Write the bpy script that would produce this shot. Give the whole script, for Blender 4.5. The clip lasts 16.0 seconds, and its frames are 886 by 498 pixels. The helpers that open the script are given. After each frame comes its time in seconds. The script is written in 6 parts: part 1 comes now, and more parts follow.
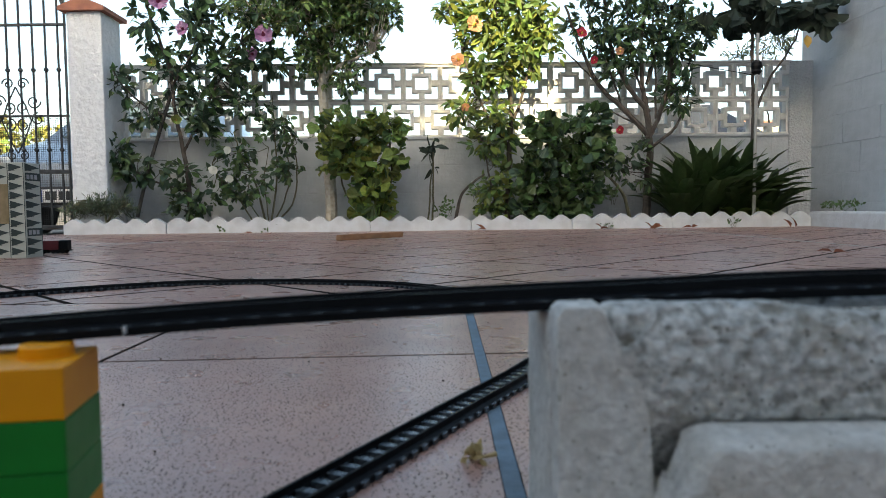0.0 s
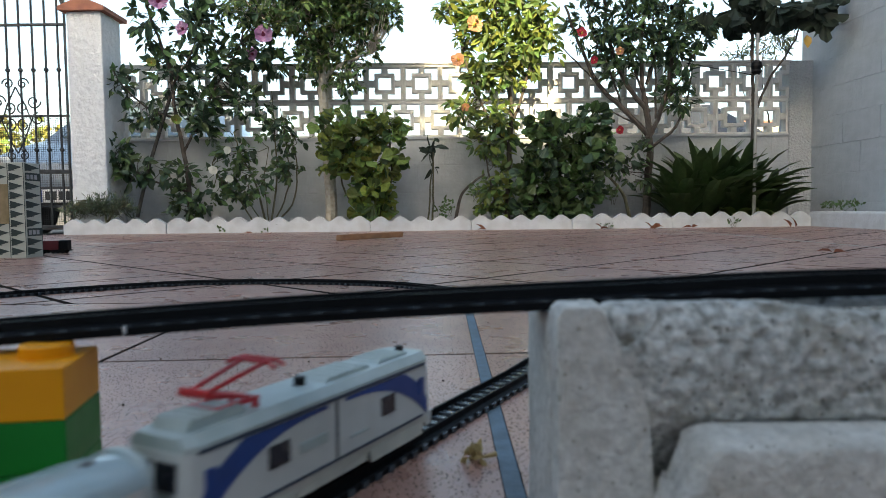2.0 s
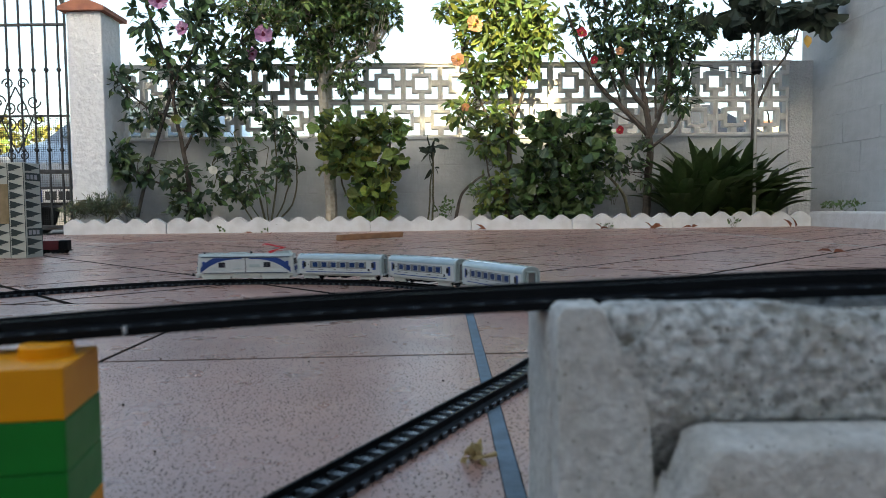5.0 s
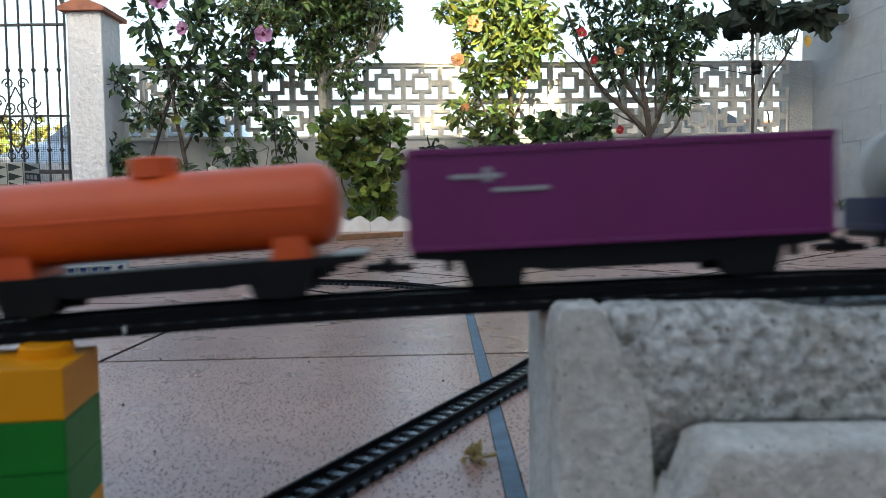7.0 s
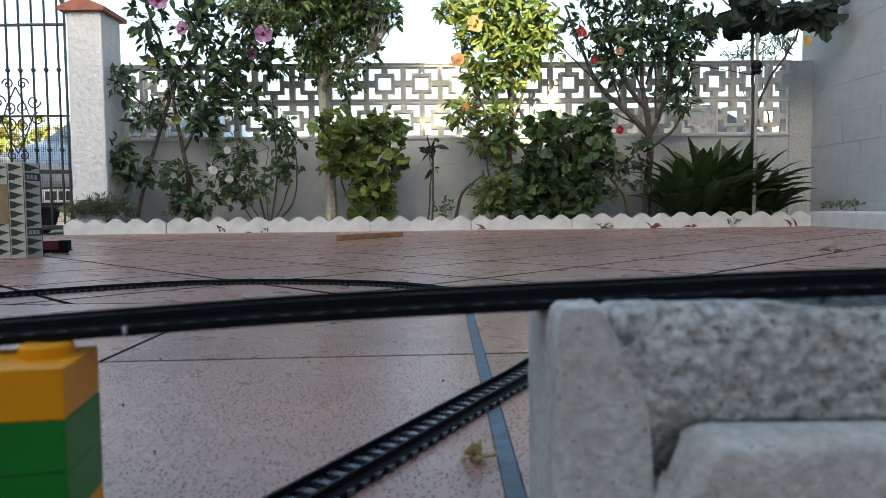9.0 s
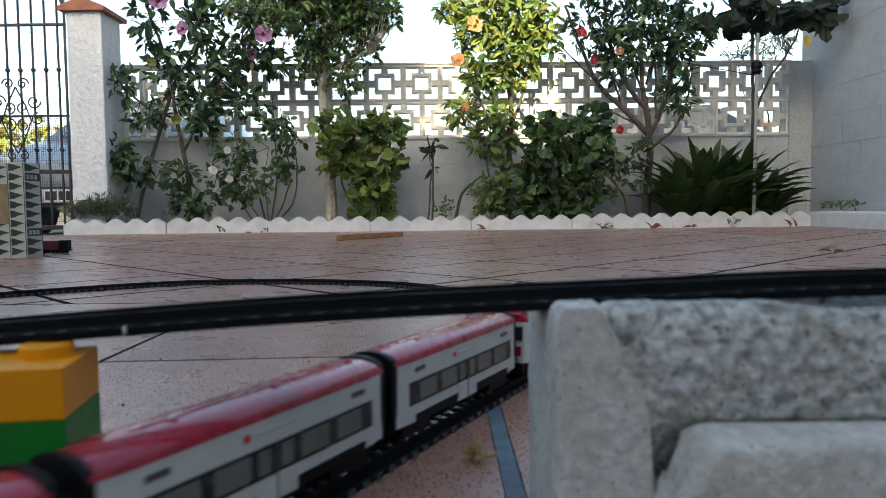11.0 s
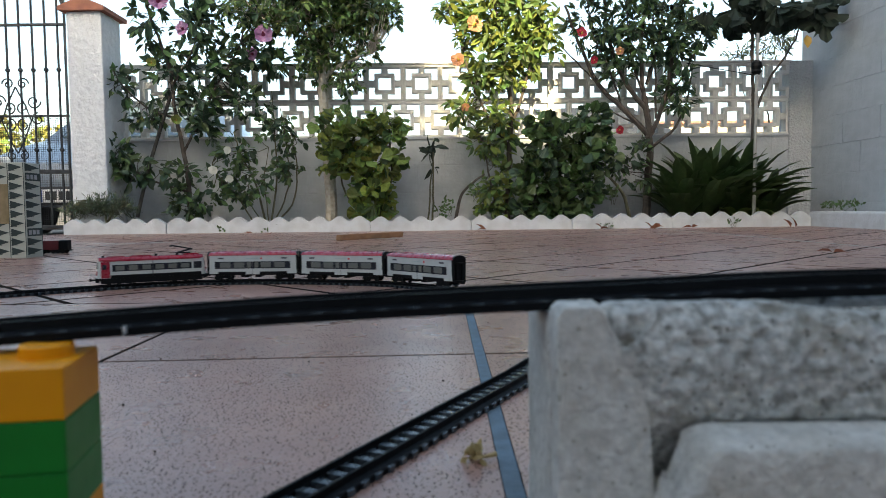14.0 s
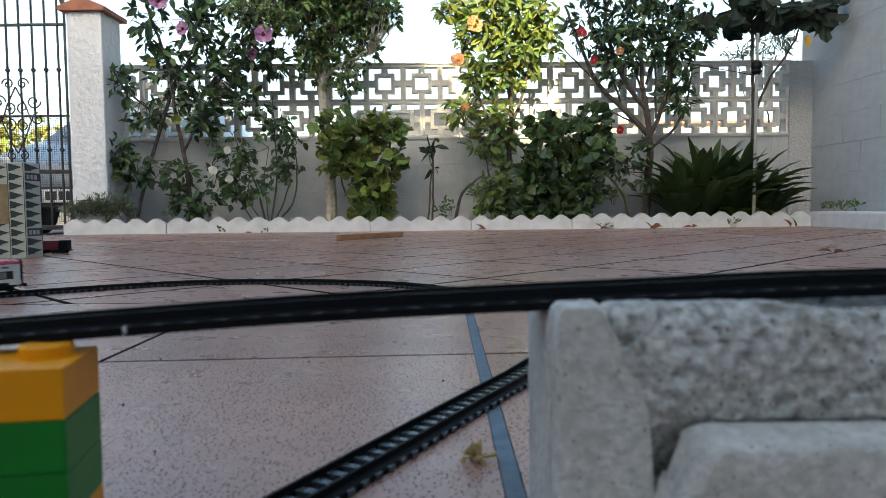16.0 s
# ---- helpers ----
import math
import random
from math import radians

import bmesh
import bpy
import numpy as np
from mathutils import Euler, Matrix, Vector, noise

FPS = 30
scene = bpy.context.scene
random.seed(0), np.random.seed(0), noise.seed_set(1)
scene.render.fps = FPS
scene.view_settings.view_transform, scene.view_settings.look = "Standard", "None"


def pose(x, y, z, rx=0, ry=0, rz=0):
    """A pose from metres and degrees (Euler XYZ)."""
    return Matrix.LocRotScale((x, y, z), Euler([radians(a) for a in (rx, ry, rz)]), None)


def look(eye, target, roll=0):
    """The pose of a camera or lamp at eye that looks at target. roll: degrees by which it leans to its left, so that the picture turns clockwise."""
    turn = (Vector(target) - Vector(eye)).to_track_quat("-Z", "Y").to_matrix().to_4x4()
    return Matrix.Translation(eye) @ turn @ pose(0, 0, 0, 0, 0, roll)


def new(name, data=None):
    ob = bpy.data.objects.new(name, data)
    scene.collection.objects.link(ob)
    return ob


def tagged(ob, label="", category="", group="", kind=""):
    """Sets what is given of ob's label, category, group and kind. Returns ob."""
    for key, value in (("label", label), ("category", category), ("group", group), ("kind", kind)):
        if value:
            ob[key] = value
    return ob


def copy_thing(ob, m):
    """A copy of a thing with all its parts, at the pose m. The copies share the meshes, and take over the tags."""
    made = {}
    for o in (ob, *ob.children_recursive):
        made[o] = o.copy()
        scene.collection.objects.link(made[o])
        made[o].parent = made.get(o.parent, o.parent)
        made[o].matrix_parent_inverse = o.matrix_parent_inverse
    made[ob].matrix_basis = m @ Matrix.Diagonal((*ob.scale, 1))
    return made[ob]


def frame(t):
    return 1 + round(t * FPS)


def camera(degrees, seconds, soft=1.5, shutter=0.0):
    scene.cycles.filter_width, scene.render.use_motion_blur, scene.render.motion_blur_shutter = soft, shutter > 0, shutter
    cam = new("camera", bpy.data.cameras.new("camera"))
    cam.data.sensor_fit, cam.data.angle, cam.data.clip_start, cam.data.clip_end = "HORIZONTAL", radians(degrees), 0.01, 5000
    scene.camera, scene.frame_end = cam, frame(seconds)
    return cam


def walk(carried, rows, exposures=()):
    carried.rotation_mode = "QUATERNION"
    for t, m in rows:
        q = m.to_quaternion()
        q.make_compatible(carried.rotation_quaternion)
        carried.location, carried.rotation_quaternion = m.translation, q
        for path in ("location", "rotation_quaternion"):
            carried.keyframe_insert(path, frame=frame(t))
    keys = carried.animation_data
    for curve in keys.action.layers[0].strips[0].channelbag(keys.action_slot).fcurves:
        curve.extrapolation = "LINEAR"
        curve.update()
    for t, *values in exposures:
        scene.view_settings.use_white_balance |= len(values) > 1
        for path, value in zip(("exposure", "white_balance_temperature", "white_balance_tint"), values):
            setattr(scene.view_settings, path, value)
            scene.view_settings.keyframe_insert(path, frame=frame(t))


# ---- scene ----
cam = camera(64.0, 16.0, soft=0.8, shutter=0.22)
EYE = pose(0, 0, 0.145, 90 - 3.32, 0, 0) @ pose(0, 0, 0, 0, 0, -0.63)
walk(cam, [(0, EYE), (16.0, EYE)], exposures=[(0, 1.90, 7150, 5), (6.4, 1.90, 7150, 5), (7.0, 2.04, 7150, 5), (8.0, 2.06, 7150, 5), (9.0, 1.94, 7150, 5), (11.5, 1.90, 7150, 5), (16.0, 1.90, 7150, 5)])
# a small phone lens: things a hand's width away are soft
cam.data.dof.use_dof, cam.data.dof.focus_distance, cam.data.dof.aperture_fstop = True, 2.0, 15.0

# ---- world and sun: the yard lies in the shade of an unseen house wall added behind, a low sun clears it over a gap ----
SUN_EL, SUN_AZ = 22.0, 8.0
world = bpy.data.worlds.new("world")
scene.world = world
world.use_nodes = True
wn = world.node_tree.nodes
sky = wn.new("ShaderNodeTexSky")
sky.sky_type = 'NISHITA'
sky.sun_disc = False
sky.sun_elevation = radians(SUN_EL)
sky.sun_rotation = radians(180 + SUN_AZ)
sky.dust_density = 3.0
wn["Background"].inputs[1].default_value = 0.13
world.node_tree.links.new(sky.outputs[0], wn["Background"].inputs[0])
sun = new("sun", bpy.data.lights.new("sun", 'SUN'))
sun.data.energy, sun.data.angle, sun.data.color = 4.6, radians(0.5), (1.0, 0.83, 0.55)
away = 20.0
sun.matrix_basis = look((-away * math.sin(radians(SUN_AZ)), -away * math.cos(radians(SUN_AZ)), away * math.tan(radians(SUN_EL))), (0, 0, 0))
YARD = pose(0, 5.2, 0, 0, 0, 1.0) @ pose(0, -5.2, 0)


# ---- mesh helpers ----
def box(bm, lo, hi, bevel=0.0, m=None):
    made = bmesh.ops.create_cube(bm, size=1.0)["verts"]
    size, mid = [b - a for a, b in zip(lo, hi)], [(a + b) / 2 for a, b in zip(lo, hi)]
    bmesh.ops.transform(bm, matrix=Matrix.LocRotScale(mid, None, size), verts=made)
    if bevel:
        edges = list({e for v in made for e in v.link_edges})
        made = list({v for f in bmesh.ops.bevel(bm, geom=edges, offset=bevel, segments=2, affect='EDGES', profile=0.6)["faces"] for v in f.verts} | {v for v in made if v.is_valid})
    if m is not None:
        bmesh.ops.transform(bm, matrix=m, verts=made)
    return made


def tube(bm, pts, radii, n=8):
    pts = [Vector(p) for p in pts]
    if not hasattr(radii, "__len__"):
        radii = [radii] * len(pts)
    rings = []
    side = None
    for i, p in enumerate(pts):
        d = (pts[min(i + 1, len(pts) - 1)] - pts[max(i - 1, 0)]).normalized()
        if side is None:
            side = d.orthogonal().normalized()
        side = (side - d * side.dot(d)).normalized()
        up = d.cross(side)
        rings.append([bm.verts.new(p + (side * math.cos(a) + up * math.sin(a)) * radii[i]) for a in (2 * math.pi * k / n for k in range(n))])
    for a, b in zip(rings, rings[1:]):
        for k in range(n):
            bm.faces.new((a[k], a[(k + 1) % n], b[(k + 1) % n], b[k]))
    bm.faces.new(rings[0][::-1])
    bm.faces.new(rings[-1])


def rod(bm, a, b, r, n=8):
    tube(bm, [a, b], r, n)


def prism(bm, outline, lo, hi, axis=0):
    """A closed outline pushed along one axis; the outline's two numbers are the other axes in order."""
    def place(u, v, w):
        c = [u, v]
        c.insert(axis, w)
        return c
    a = [bm.verts.new(place(u, v, lo)) for u, v in outline]
    b = [bm.verts.new(place(u, v, hi)) for u, v in outline]
    n = len(outline)
    for k in range(n):
        bm.faces.new((a[k], a[(k + 1) % n], b[(k + 1) % n], b[k]))
    bm.faces.new(a[::-1])
    bm.faces.new(b)


def roughen(bm, amount, scale, seed=0.0):
    bm.normal_update()
    for v in bm.verts:
        p = v.co * scale + Vector((seed, seed * 2, 0))
        v.co += v.normal * amount * (noise.noise(p) + 0.5 * noise.noise(p * 2.7))


def mesh_of(name, bm, material, smooth=False):
    bmesh.ops.recalc_face_normals(bm, faces=bm.faces[:])
    me = bpy.data.meshes.new(name)
    bm.to_mesh(me)
    bm.free()
    me.materials.append(material)
    if smooth:
        me.shade_smooth()
        me.set_sharp_from_angle(angle=radians(40))
    return me


def part(name, bm, material, parent=None, label="", m=None, smooth=False, kind=""):
    ob = new(name, mesh_of(name, bm, material, smooth))
    ob.parent = parent
    if m is not None:
        ob.matrix_basis = m
    return tagged(ob, label, kind=kind)


def piece(name, me, parent, m):
    ob = new(name, me)
    ob.parent = parent
    ob.matrix_basis = m
    return ob


def thing(name, label, category, m=None, group="", kind=""):
    ob = new(name)
    ob.empty_display_size = 0.05
    if m is not None:
        ob.matrix_basis = m
    return tagged(ob, label, category, group, kind)


# ---- materials ----
def mat(name, c1, c2=None, scale=8.0, rough=0.6, metal=0.0, bump=0.0, bscale=None, big=0.0, stain=(0.1, 0.08, 0.06), rand=0.0, island=0.0, transl=0.0, world_space=False, coat=0.0, speck=0.0, speck_scale=120.0, speck_col=(0.03, 0.025, 0.02), spec=0.5, flat_speck=False, speck_size=0.3):
    ma = bpy.data.materials.new(name)
    ma.use_nodes = True
    nt = ma.node_tree
    nd, ln = nt.nodes, nt.links
    bs = nd["Principled BSDF"]
    bs.inputs["Roughness"].default_value = rough
    bs.inputs["Metallic"].default_value = metal
    bs.inputs["Coat Weight"].default_value = coat
    bs.inputs["Specular IOR Level"].default_value = spec
    if world_space:
        co = nd.new("ShaderNodeNewGeometry").outputs["Position"]
    else:
        co = nd.new("ShaderNodeTexCoord").outputs["Object"]

    def noisy(sc, detail=4.0):
        t = nd.new("ShaderNodeTexNoise")
        t.inputs["Scale"].default_value, t.inputs["Detail"].default_value = sc, detail
        ln.new(co, t.inputs["Vector"])
        return t.outputs["Fac"]

    def mix(fac, a, b, blend='MIX'):
        x = nd.new("ShaderNodeMix")
        x.data_type, x.blend_type = 'RGBA', blend
        for sock, v in ((x.inputs[0], fac), (x.inputs[6], a), (x.inputs[7], b)):
            if hasattr(v, "links"):
                ln.new(v, sock)
            else:
                sock.default_value = v if isinstance(v, (int, float)) else (*v, 1)
        return x.outputs[2]

    def ramp(fac, lo, hi, top=1.0):
        x = nd.new("ShaderNodeMapRange")
        ln.new(fac, x.inputs[0])
        x.inputs[1].default_value, x.inputs[2].default_value, x.inputs[4].default_value = lo, hi, top
        return x.outputs[0]

    c2 = c2 or tuple(min(1, v * 0.75) for v in c1)
    col = mix(ramp(noisy(scale), 0.35, 0.65), c1, c2)
    if big:
        col = mix(ramp(noisy(scale * 0.13, 6.0), 0.5, 0.75, big), col, stain)
    if rand or island:
        if island:
            src = nd.new("ShaderNodeNewGeometry").outputs["Random Per Island"]
        else:
            src = nd.new("ShaderNodeObjectInfo").outputs["Random"]
        k = max(rand, island)
        hsv = nd.new("ShaderNodeHueSaturation")
        mr = nd.new("ShaderNodeMapRange")
        ln.new(src, mr.inputs[0])
        mr.inputs[3].default_value, mr.inputs[4].default_value = 1 - k, 1 + k
        ln.new(mr.outputs[0], hsv.inputs["Value"])
        if island:
            mh = nd.new("ShaderNodeMapRange")
            ln.new(src, mh.inputs[0])
            mh.inputs[3].default_value, mh.inputs[4].default_value = 0.47, 0.52
            ln.new(mh.outputs[0], hsv.inputs["Hue"])
        ln.new(col, hsv.inputs["Color"])
        col = hsv.outputs[0]
    if speck:
        v = nd.new("ShaderNodeTexVoronoi")
        v.voronoi_dimensions = '2D' if flat_speck else '3D'
        v.inputs["Scale"].default_value = speck_scale
        ln.new(co, v.inputs["Vector"])
        near = nd.new("ShaderNodeMapRange")
        pick = nd.new("ShaderNodeSeparateColor")
        ln.new(v.outputs["Color"], pick.inputs[0])
        size = nd.new("ShaderNodeMath")
        size.operation = 'MULTIPLY_ADD'
        ln.new(pick.outputs[1], size.inputs[0])
        size.inputs[1].default_value = -speck_size
        ln.new(v.outputs["Distance"], size.inputs[2])
        ln.new(size.outputs[0], near.inputs[0])
        near.inputs[1].default_value, near.inputs[2].default_value, near.inputs[3].default_value, near.inputs[4].default_value = -0.02, 0.04, 1.0, 0.0
        some = nd.new("ShaderNodeMath")
        some.operation = 'LESS_THAN'
        ln.new(pick.outputs[0], some.inputs[0])
        patch = ramp(noisy(5.0), 0.3, 0.7, speck * 2)
        ln.new(patch, some.inputs[1])
        both = nd.new("ShaderNodeMath")
        both.operation = 'MULTIPLY'
        ln.new(near.outputs[0], both.inputs[0])
        ln.new(some.outputs[0], both.inputs[1])
        col = mix(both.outputs[0], col, speck_col)
        dull = nd.new("ShaderNodeMapRange")
        ln.new(both.outputs[0], dull.inputs[0])
        dull.inputs[3].default_value, dull.inputs[4].default_value = spec, 0.0
        ln.new(dull.outputs[0], bs.inputs["Specular IOR Level"])
    ln.new(col, bs.inputs["Base Color"])
    if rough < 0.9:
        r = nd.new("ShaderNodeMapRange")
        ln.new(noisy(scale * 2.3), r.inputs[0])
        r.inputs[3].default_value, r.inputs[4].default_value = max(0.02, rough - 0.12), min(1, rough + 0.12)
        ln.new(r.outputs[0], bs.inputs["Roughness"])
    if bump:
        b = nd.new("ShaderNodeBump")
        b.inputs["Strength"].default_value, b.inputs["Distance"].default_value = 0.8, bump
        ln.new(noisy(bscale or scale * 4, 6.0), b.inputs["Height"])
        ln.new(b.outputs[0], bs.inputs["Normal"])
    if transl:
        tr = nd.new("ShaderNodeBsdfTranslucent")
        ln.new(col, tr.inputs[0])
        ms = nd.new("ShaderNodeMixShader")
        ms.inputs[0].default_value = transl
        ln.new(bs.outputs[0], ms.inputs[1])
        ln.new(tr.outputs[0], ms.inputs[2])
        ln.new(ms.outputs[0], nd["Material Output"].inputs[0])
    return ma


M_tile = mat("terracotta_tile", (0.40, 0.220, 0.168), (0.335, 0.183, 0.141), 9, 0.30, bump=0.0006, bscale=160, big=0.35, stain=(0.42, 0.25, 0.195), rand=0.1, world_space=True, speck=1.3, speck_scale=330, speck_col=(0.02, 0.012, 0.01), flat_speck=True, speck_size=0.28, spec=0.55)
M_grout = mat("dark_grout", (0.016, 0.013, 0.012), (0.034, 0.027, 0.022), 40, 0.95, bump=0.002, world_space=True, spec=0.0)
M_palejoint = mat("pale_joint_mortar", (0.50, 0.49, 0.46), (0.40, 0.39, 0.36), 40, 0.9, bump=0.001, world_space=True)
M_stake = mat("blackish_wood", (0.035, 0.03, 0.025), (0.02, 0.018, 0.015), 30, 0.8, bump=0.002)
M_joint = mat("blue_grey_joint_filler", (0.13, 0.19, 0.23), (0.10, 0.14, 0.17), 60, 0.8, bump=0.001, world_space=True, big=0.4)
# wall tone lowered: the plants' shade on the white paint is put in it
M_wall = mat("shade_toned_wall_paint", (0.44, 0.465, 0.485), (0.395, 0.42, 0.435), 12, 0.85, bump=0.006, bscale=45, big=0.25, stain=(0.6, 0.6, 0.58))
M_render = mat("rough_white_render", (0.74, 0.76, 0.78), (0.66, 0.68, 0.70), 25, 0.9, bump=0.02, bscale=30, big=0.2, stain=(0.6, 0.58, 0.55))
M_rough_wall = mat("speckled_white_wall_paint", (0.49, 0.51, 0.525), (0.41, 0.43, 0.44), 60, 0.9, bump=0.02, bscale=70, big=0.3, stain=(0.52, 0.53, 0.53))
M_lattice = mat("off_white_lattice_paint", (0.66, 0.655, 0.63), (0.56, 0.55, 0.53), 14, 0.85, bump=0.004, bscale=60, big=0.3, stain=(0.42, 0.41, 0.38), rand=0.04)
M_edging = mat("white_edging_paint", (0.66, 0.68, 0.69), (0.56, 0.57, 0.57), 14, 0.8, bump=0.004, bscale=70, big=0.3, stain=(0.5, 0.47, 0.42), rand=0.04)
M_soil = mat("dry_soil", (0.12, 0.085, 0.06), (0.06, 0.045, 0.03), 18, 0.95, bump=0.03, bscale=25)
M_brickred = mat("terracotta_coping", (0.38, 0.15, 0.09), (0.30, 0.12, 0.08), 20, 0.8, bump=0.003)
M_iron = mat("dark_painted_iron", (0.045, 0.05, 0.055), (0.03, 0.033, 0.036), 30, 0.5, metal=0.3, bump=0.001)
M_concrete = mat("grey_concrete", (0.62, 0.605, 0.56), (0.45, 0.435, 0.40), 200, 0.95, bump=0.0016, bscale=420, big=0.6, stain=(0.38, 0.35, 0.29), speck=0.22, speck_scale=420, speck_col=(0.30, 0.275, 0.23))
# strong light-dark mottling stands in for the shade of the rough pits
M_broken = mat("broken_grey_concrete", (0.60, 0.595, 0.56), (0.25, 0.245, 0.22), 190, 0.98, bump=0.003, bscale=330, big=0.6, stain=(0.30, 0.27, 0.215), speck=0.3, speck_scale=420, speck_col=(0.17, 0.16, 0.145))
# sleepers: black plastic with the sky's bluish reflection put into the base colour
M_sleeper = mat("sky_tinted_black_plastic", (0.050, 0.064, 0.074), (0.036, 0.047, 0.056), 60, 0.26, bump=0.0004, bscale=300)
M_track = mat("black_plastic", (0.007, 0.0075, 0.0085), (0.005, 0.0055, 0.006), 60, 0.5, bump=0.0004, bscale=300, spec=0.06)
M_street = mat("street_asphalt", (0.16, 0.155, 0.15), (0.11, 0.105, 0.10), 6, 0.95, bump=0.01, world_space=True)
M_bark = mat("pale_bark", (0.52, 0.48, 0.41), (0.36, 0.32, 0.26), 30, 0.9, bump=0.006, bscale=60)
M_bark2 = mat("brown_bark", (0.085, 0.07, 0.058), (0.05, 0.04, 0.034), 30, 0.9, bump=0.006, bscale=60)
M_stem = mat("green_brown_stem", (0.09, 0.085, 0.05), (0.06, 0.06, 0.03), 30, 0.8, bump=0.003)


def leafmat(name, c, rough=0.5, k=0.4, tr=0.2):
    return mat(name, c, tuple(v * 0.7 for v in c), 30, rough, island=k, transl=tr)


L_dark = leafmat("dark_green_leaf", (0.034, 0.074, 0.036))
L_mid = leafmat("mid_green_leaf", (0.084, 0.150, 0.046))
L_light = leafmat("light_green_leaf", (0.17, 0.25, 0.06))
L_yellow = leafmat("yellow_green_leaf", (0.25, 0.30, 0.06), tr=0.4)
L_rubber = leafmat("blackish_green_leaf", (0.015, 0.028, 0.017), 0.7)
L_strap = leafmat("strap_leaf_green", (0.056, 0.102, 0.034), 0.4)
L_herb = leafmat("grey_green_herb", (0.12, 0.15, 0.08))


# ---- large structure ----
def setting(name, bm, material, label, category, m=None):
    return tagged(part(name, bm, material, None, m=m), label, category, kind="structure")


bm = bmesh.new()
bmesh.ops.create_grid(bm, x_segments=8, y_segments=8, size=900)
setting("ground", bm, M_street, "grey asphalt street reaching the horizon", "ground", pose(0, 0, -0.06))

bm = bmesh.new()
box(bm, (-6.0, -5.0, -0.2), (2.72, 4.62, -0.00025))
floor = setting("floor", bm, M_grout, "terracotta tiled patio floor with dark grout", "floor", YARD)

# back wall: a solid foot of painted blocks, a lattice of pierced blocks on it
WALL_Y = 5.2
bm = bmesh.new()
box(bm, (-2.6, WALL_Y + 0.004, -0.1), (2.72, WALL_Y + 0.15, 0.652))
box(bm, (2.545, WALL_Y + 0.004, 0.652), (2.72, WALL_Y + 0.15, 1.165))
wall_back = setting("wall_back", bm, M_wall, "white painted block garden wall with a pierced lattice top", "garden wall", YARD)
bm = bmesh.new()
box(bm, (-2.5, WALL_Y - 0.012, 0.645), (2.545, WALL_Y + 0.15, 0.662), 0.003)
part("ledge", bm, M_wall, wall_back)
bm = bmesh.new()
box(bm, (-2.5, WALL_Y - 0.004, 1.181), (2.56, WALL_Y + 0.15, 1.196), 0.004)
part("capping", bm, M_lattice, wall_back)


def wall_block_mesh(w, h, d, material, seed):
    bm = bmesh.new()
    box(bm, (0, 0, 0), (w, d, h), 0.0022)
    return mesh_of("block", bm, material)


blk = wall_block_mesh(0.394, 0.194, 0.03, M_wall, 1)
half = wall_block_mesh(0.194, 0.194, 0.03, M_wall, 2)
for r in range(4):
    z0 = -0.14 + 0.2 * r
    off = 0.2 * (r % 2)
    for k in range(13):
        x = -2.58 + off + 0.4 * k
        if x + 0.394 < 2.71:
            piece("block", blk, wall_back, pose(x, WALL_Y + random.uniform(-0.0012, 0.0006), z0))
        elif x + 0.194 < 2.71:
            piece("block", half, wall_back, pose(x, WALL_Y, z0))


# one pierced block: an outer frame, a square ring and four arms between them
def lattice_mesh(u, d):
    bm = bmesh.new()
    e, a, b = 0.019, u * 0.275, u * 0.175

    def bar(x0, z0, x1, z1):
        box(bm, (x0, 0, z0), (x1, d, z1), 0.004)
    h = u / 2
    bar(-h, -h, h, -h + e)
    bar(-h, h - e, h, h)
    bar(-h, -h + e, -h + e, h - e)
    bar(h - e, -h + e, h, h - e)
    bar(-a, -a, a, -b)
    bar(-a, b, a, a)
    bar(-a, -b, -b, b)
    bar(b, -b, a, b)
    w = u * 0.085
    bar(-w, -h + e, w, -a)
    bar(-w, a, w, h - e)
    bar(-h + e, -w, -a, w)
    bar(a, -w, h - e, w)
    bmesh.ops.scale(bm, vec=(1, 1, 0.975), verts=bm.verts[:])
    return mesh_of("lattice_block", bm, M_lattice)


UNIT = 0.2685
ROW = 0.262
lat = lattice_mesh(UNIT - 0.001, 0.065)
for k in range(20):
    for row, z in ((0, 1.050), (1, 0.788)):
        x = 2.006 - UNIT * (k - 2)
        if row == 1:
            x = 2.41 - UNIT * k
        if -2.45 < x < (2.42 if row else 2.56):
            piece("lattice_block", lat, wall_back, pose(x, WALL_Y + random.uniform(0.0, 0.003), z))

# right wall of painted blocks, running back past the camera
RX = 2.712
bm = bmesh.new()
box(bm, (RX + 0.004, -5.0, -0.1), (RX + 0.2, WALL_Y + 0.15, 2.7))
wall_right = setting("wall_right", bm, M_wall, "tall white painted block side wall with faint joints", "side wall", YARD)
blk2 = wall_block_mesh(0.398, 0.1965, 0.03, M_wall, 3)
for r in range(14):
    z0 = -0.03 + 0.2 * r - 0.015
    for k in range(7):
        y = WALL_Y - 0.4 * (k + 1) + 0.2 * (r % 2) - 0.2
        piece("block", blk2, wall_right, Matrix.Translation((RX + random.uniform(-0.001, 0.001), y + 0.394, z0)) @ pose(0, 0, 0, 0, 0, -90))
bm = bmesh.new()
box(bm, (-0.005, -0.016, 0), (0.165, 0.0, 1.19), 0.006)
part("pilaster", bm, M_rough_wall, wall_back, m=pose(2.55, WALL_Y + 0.004, 0))

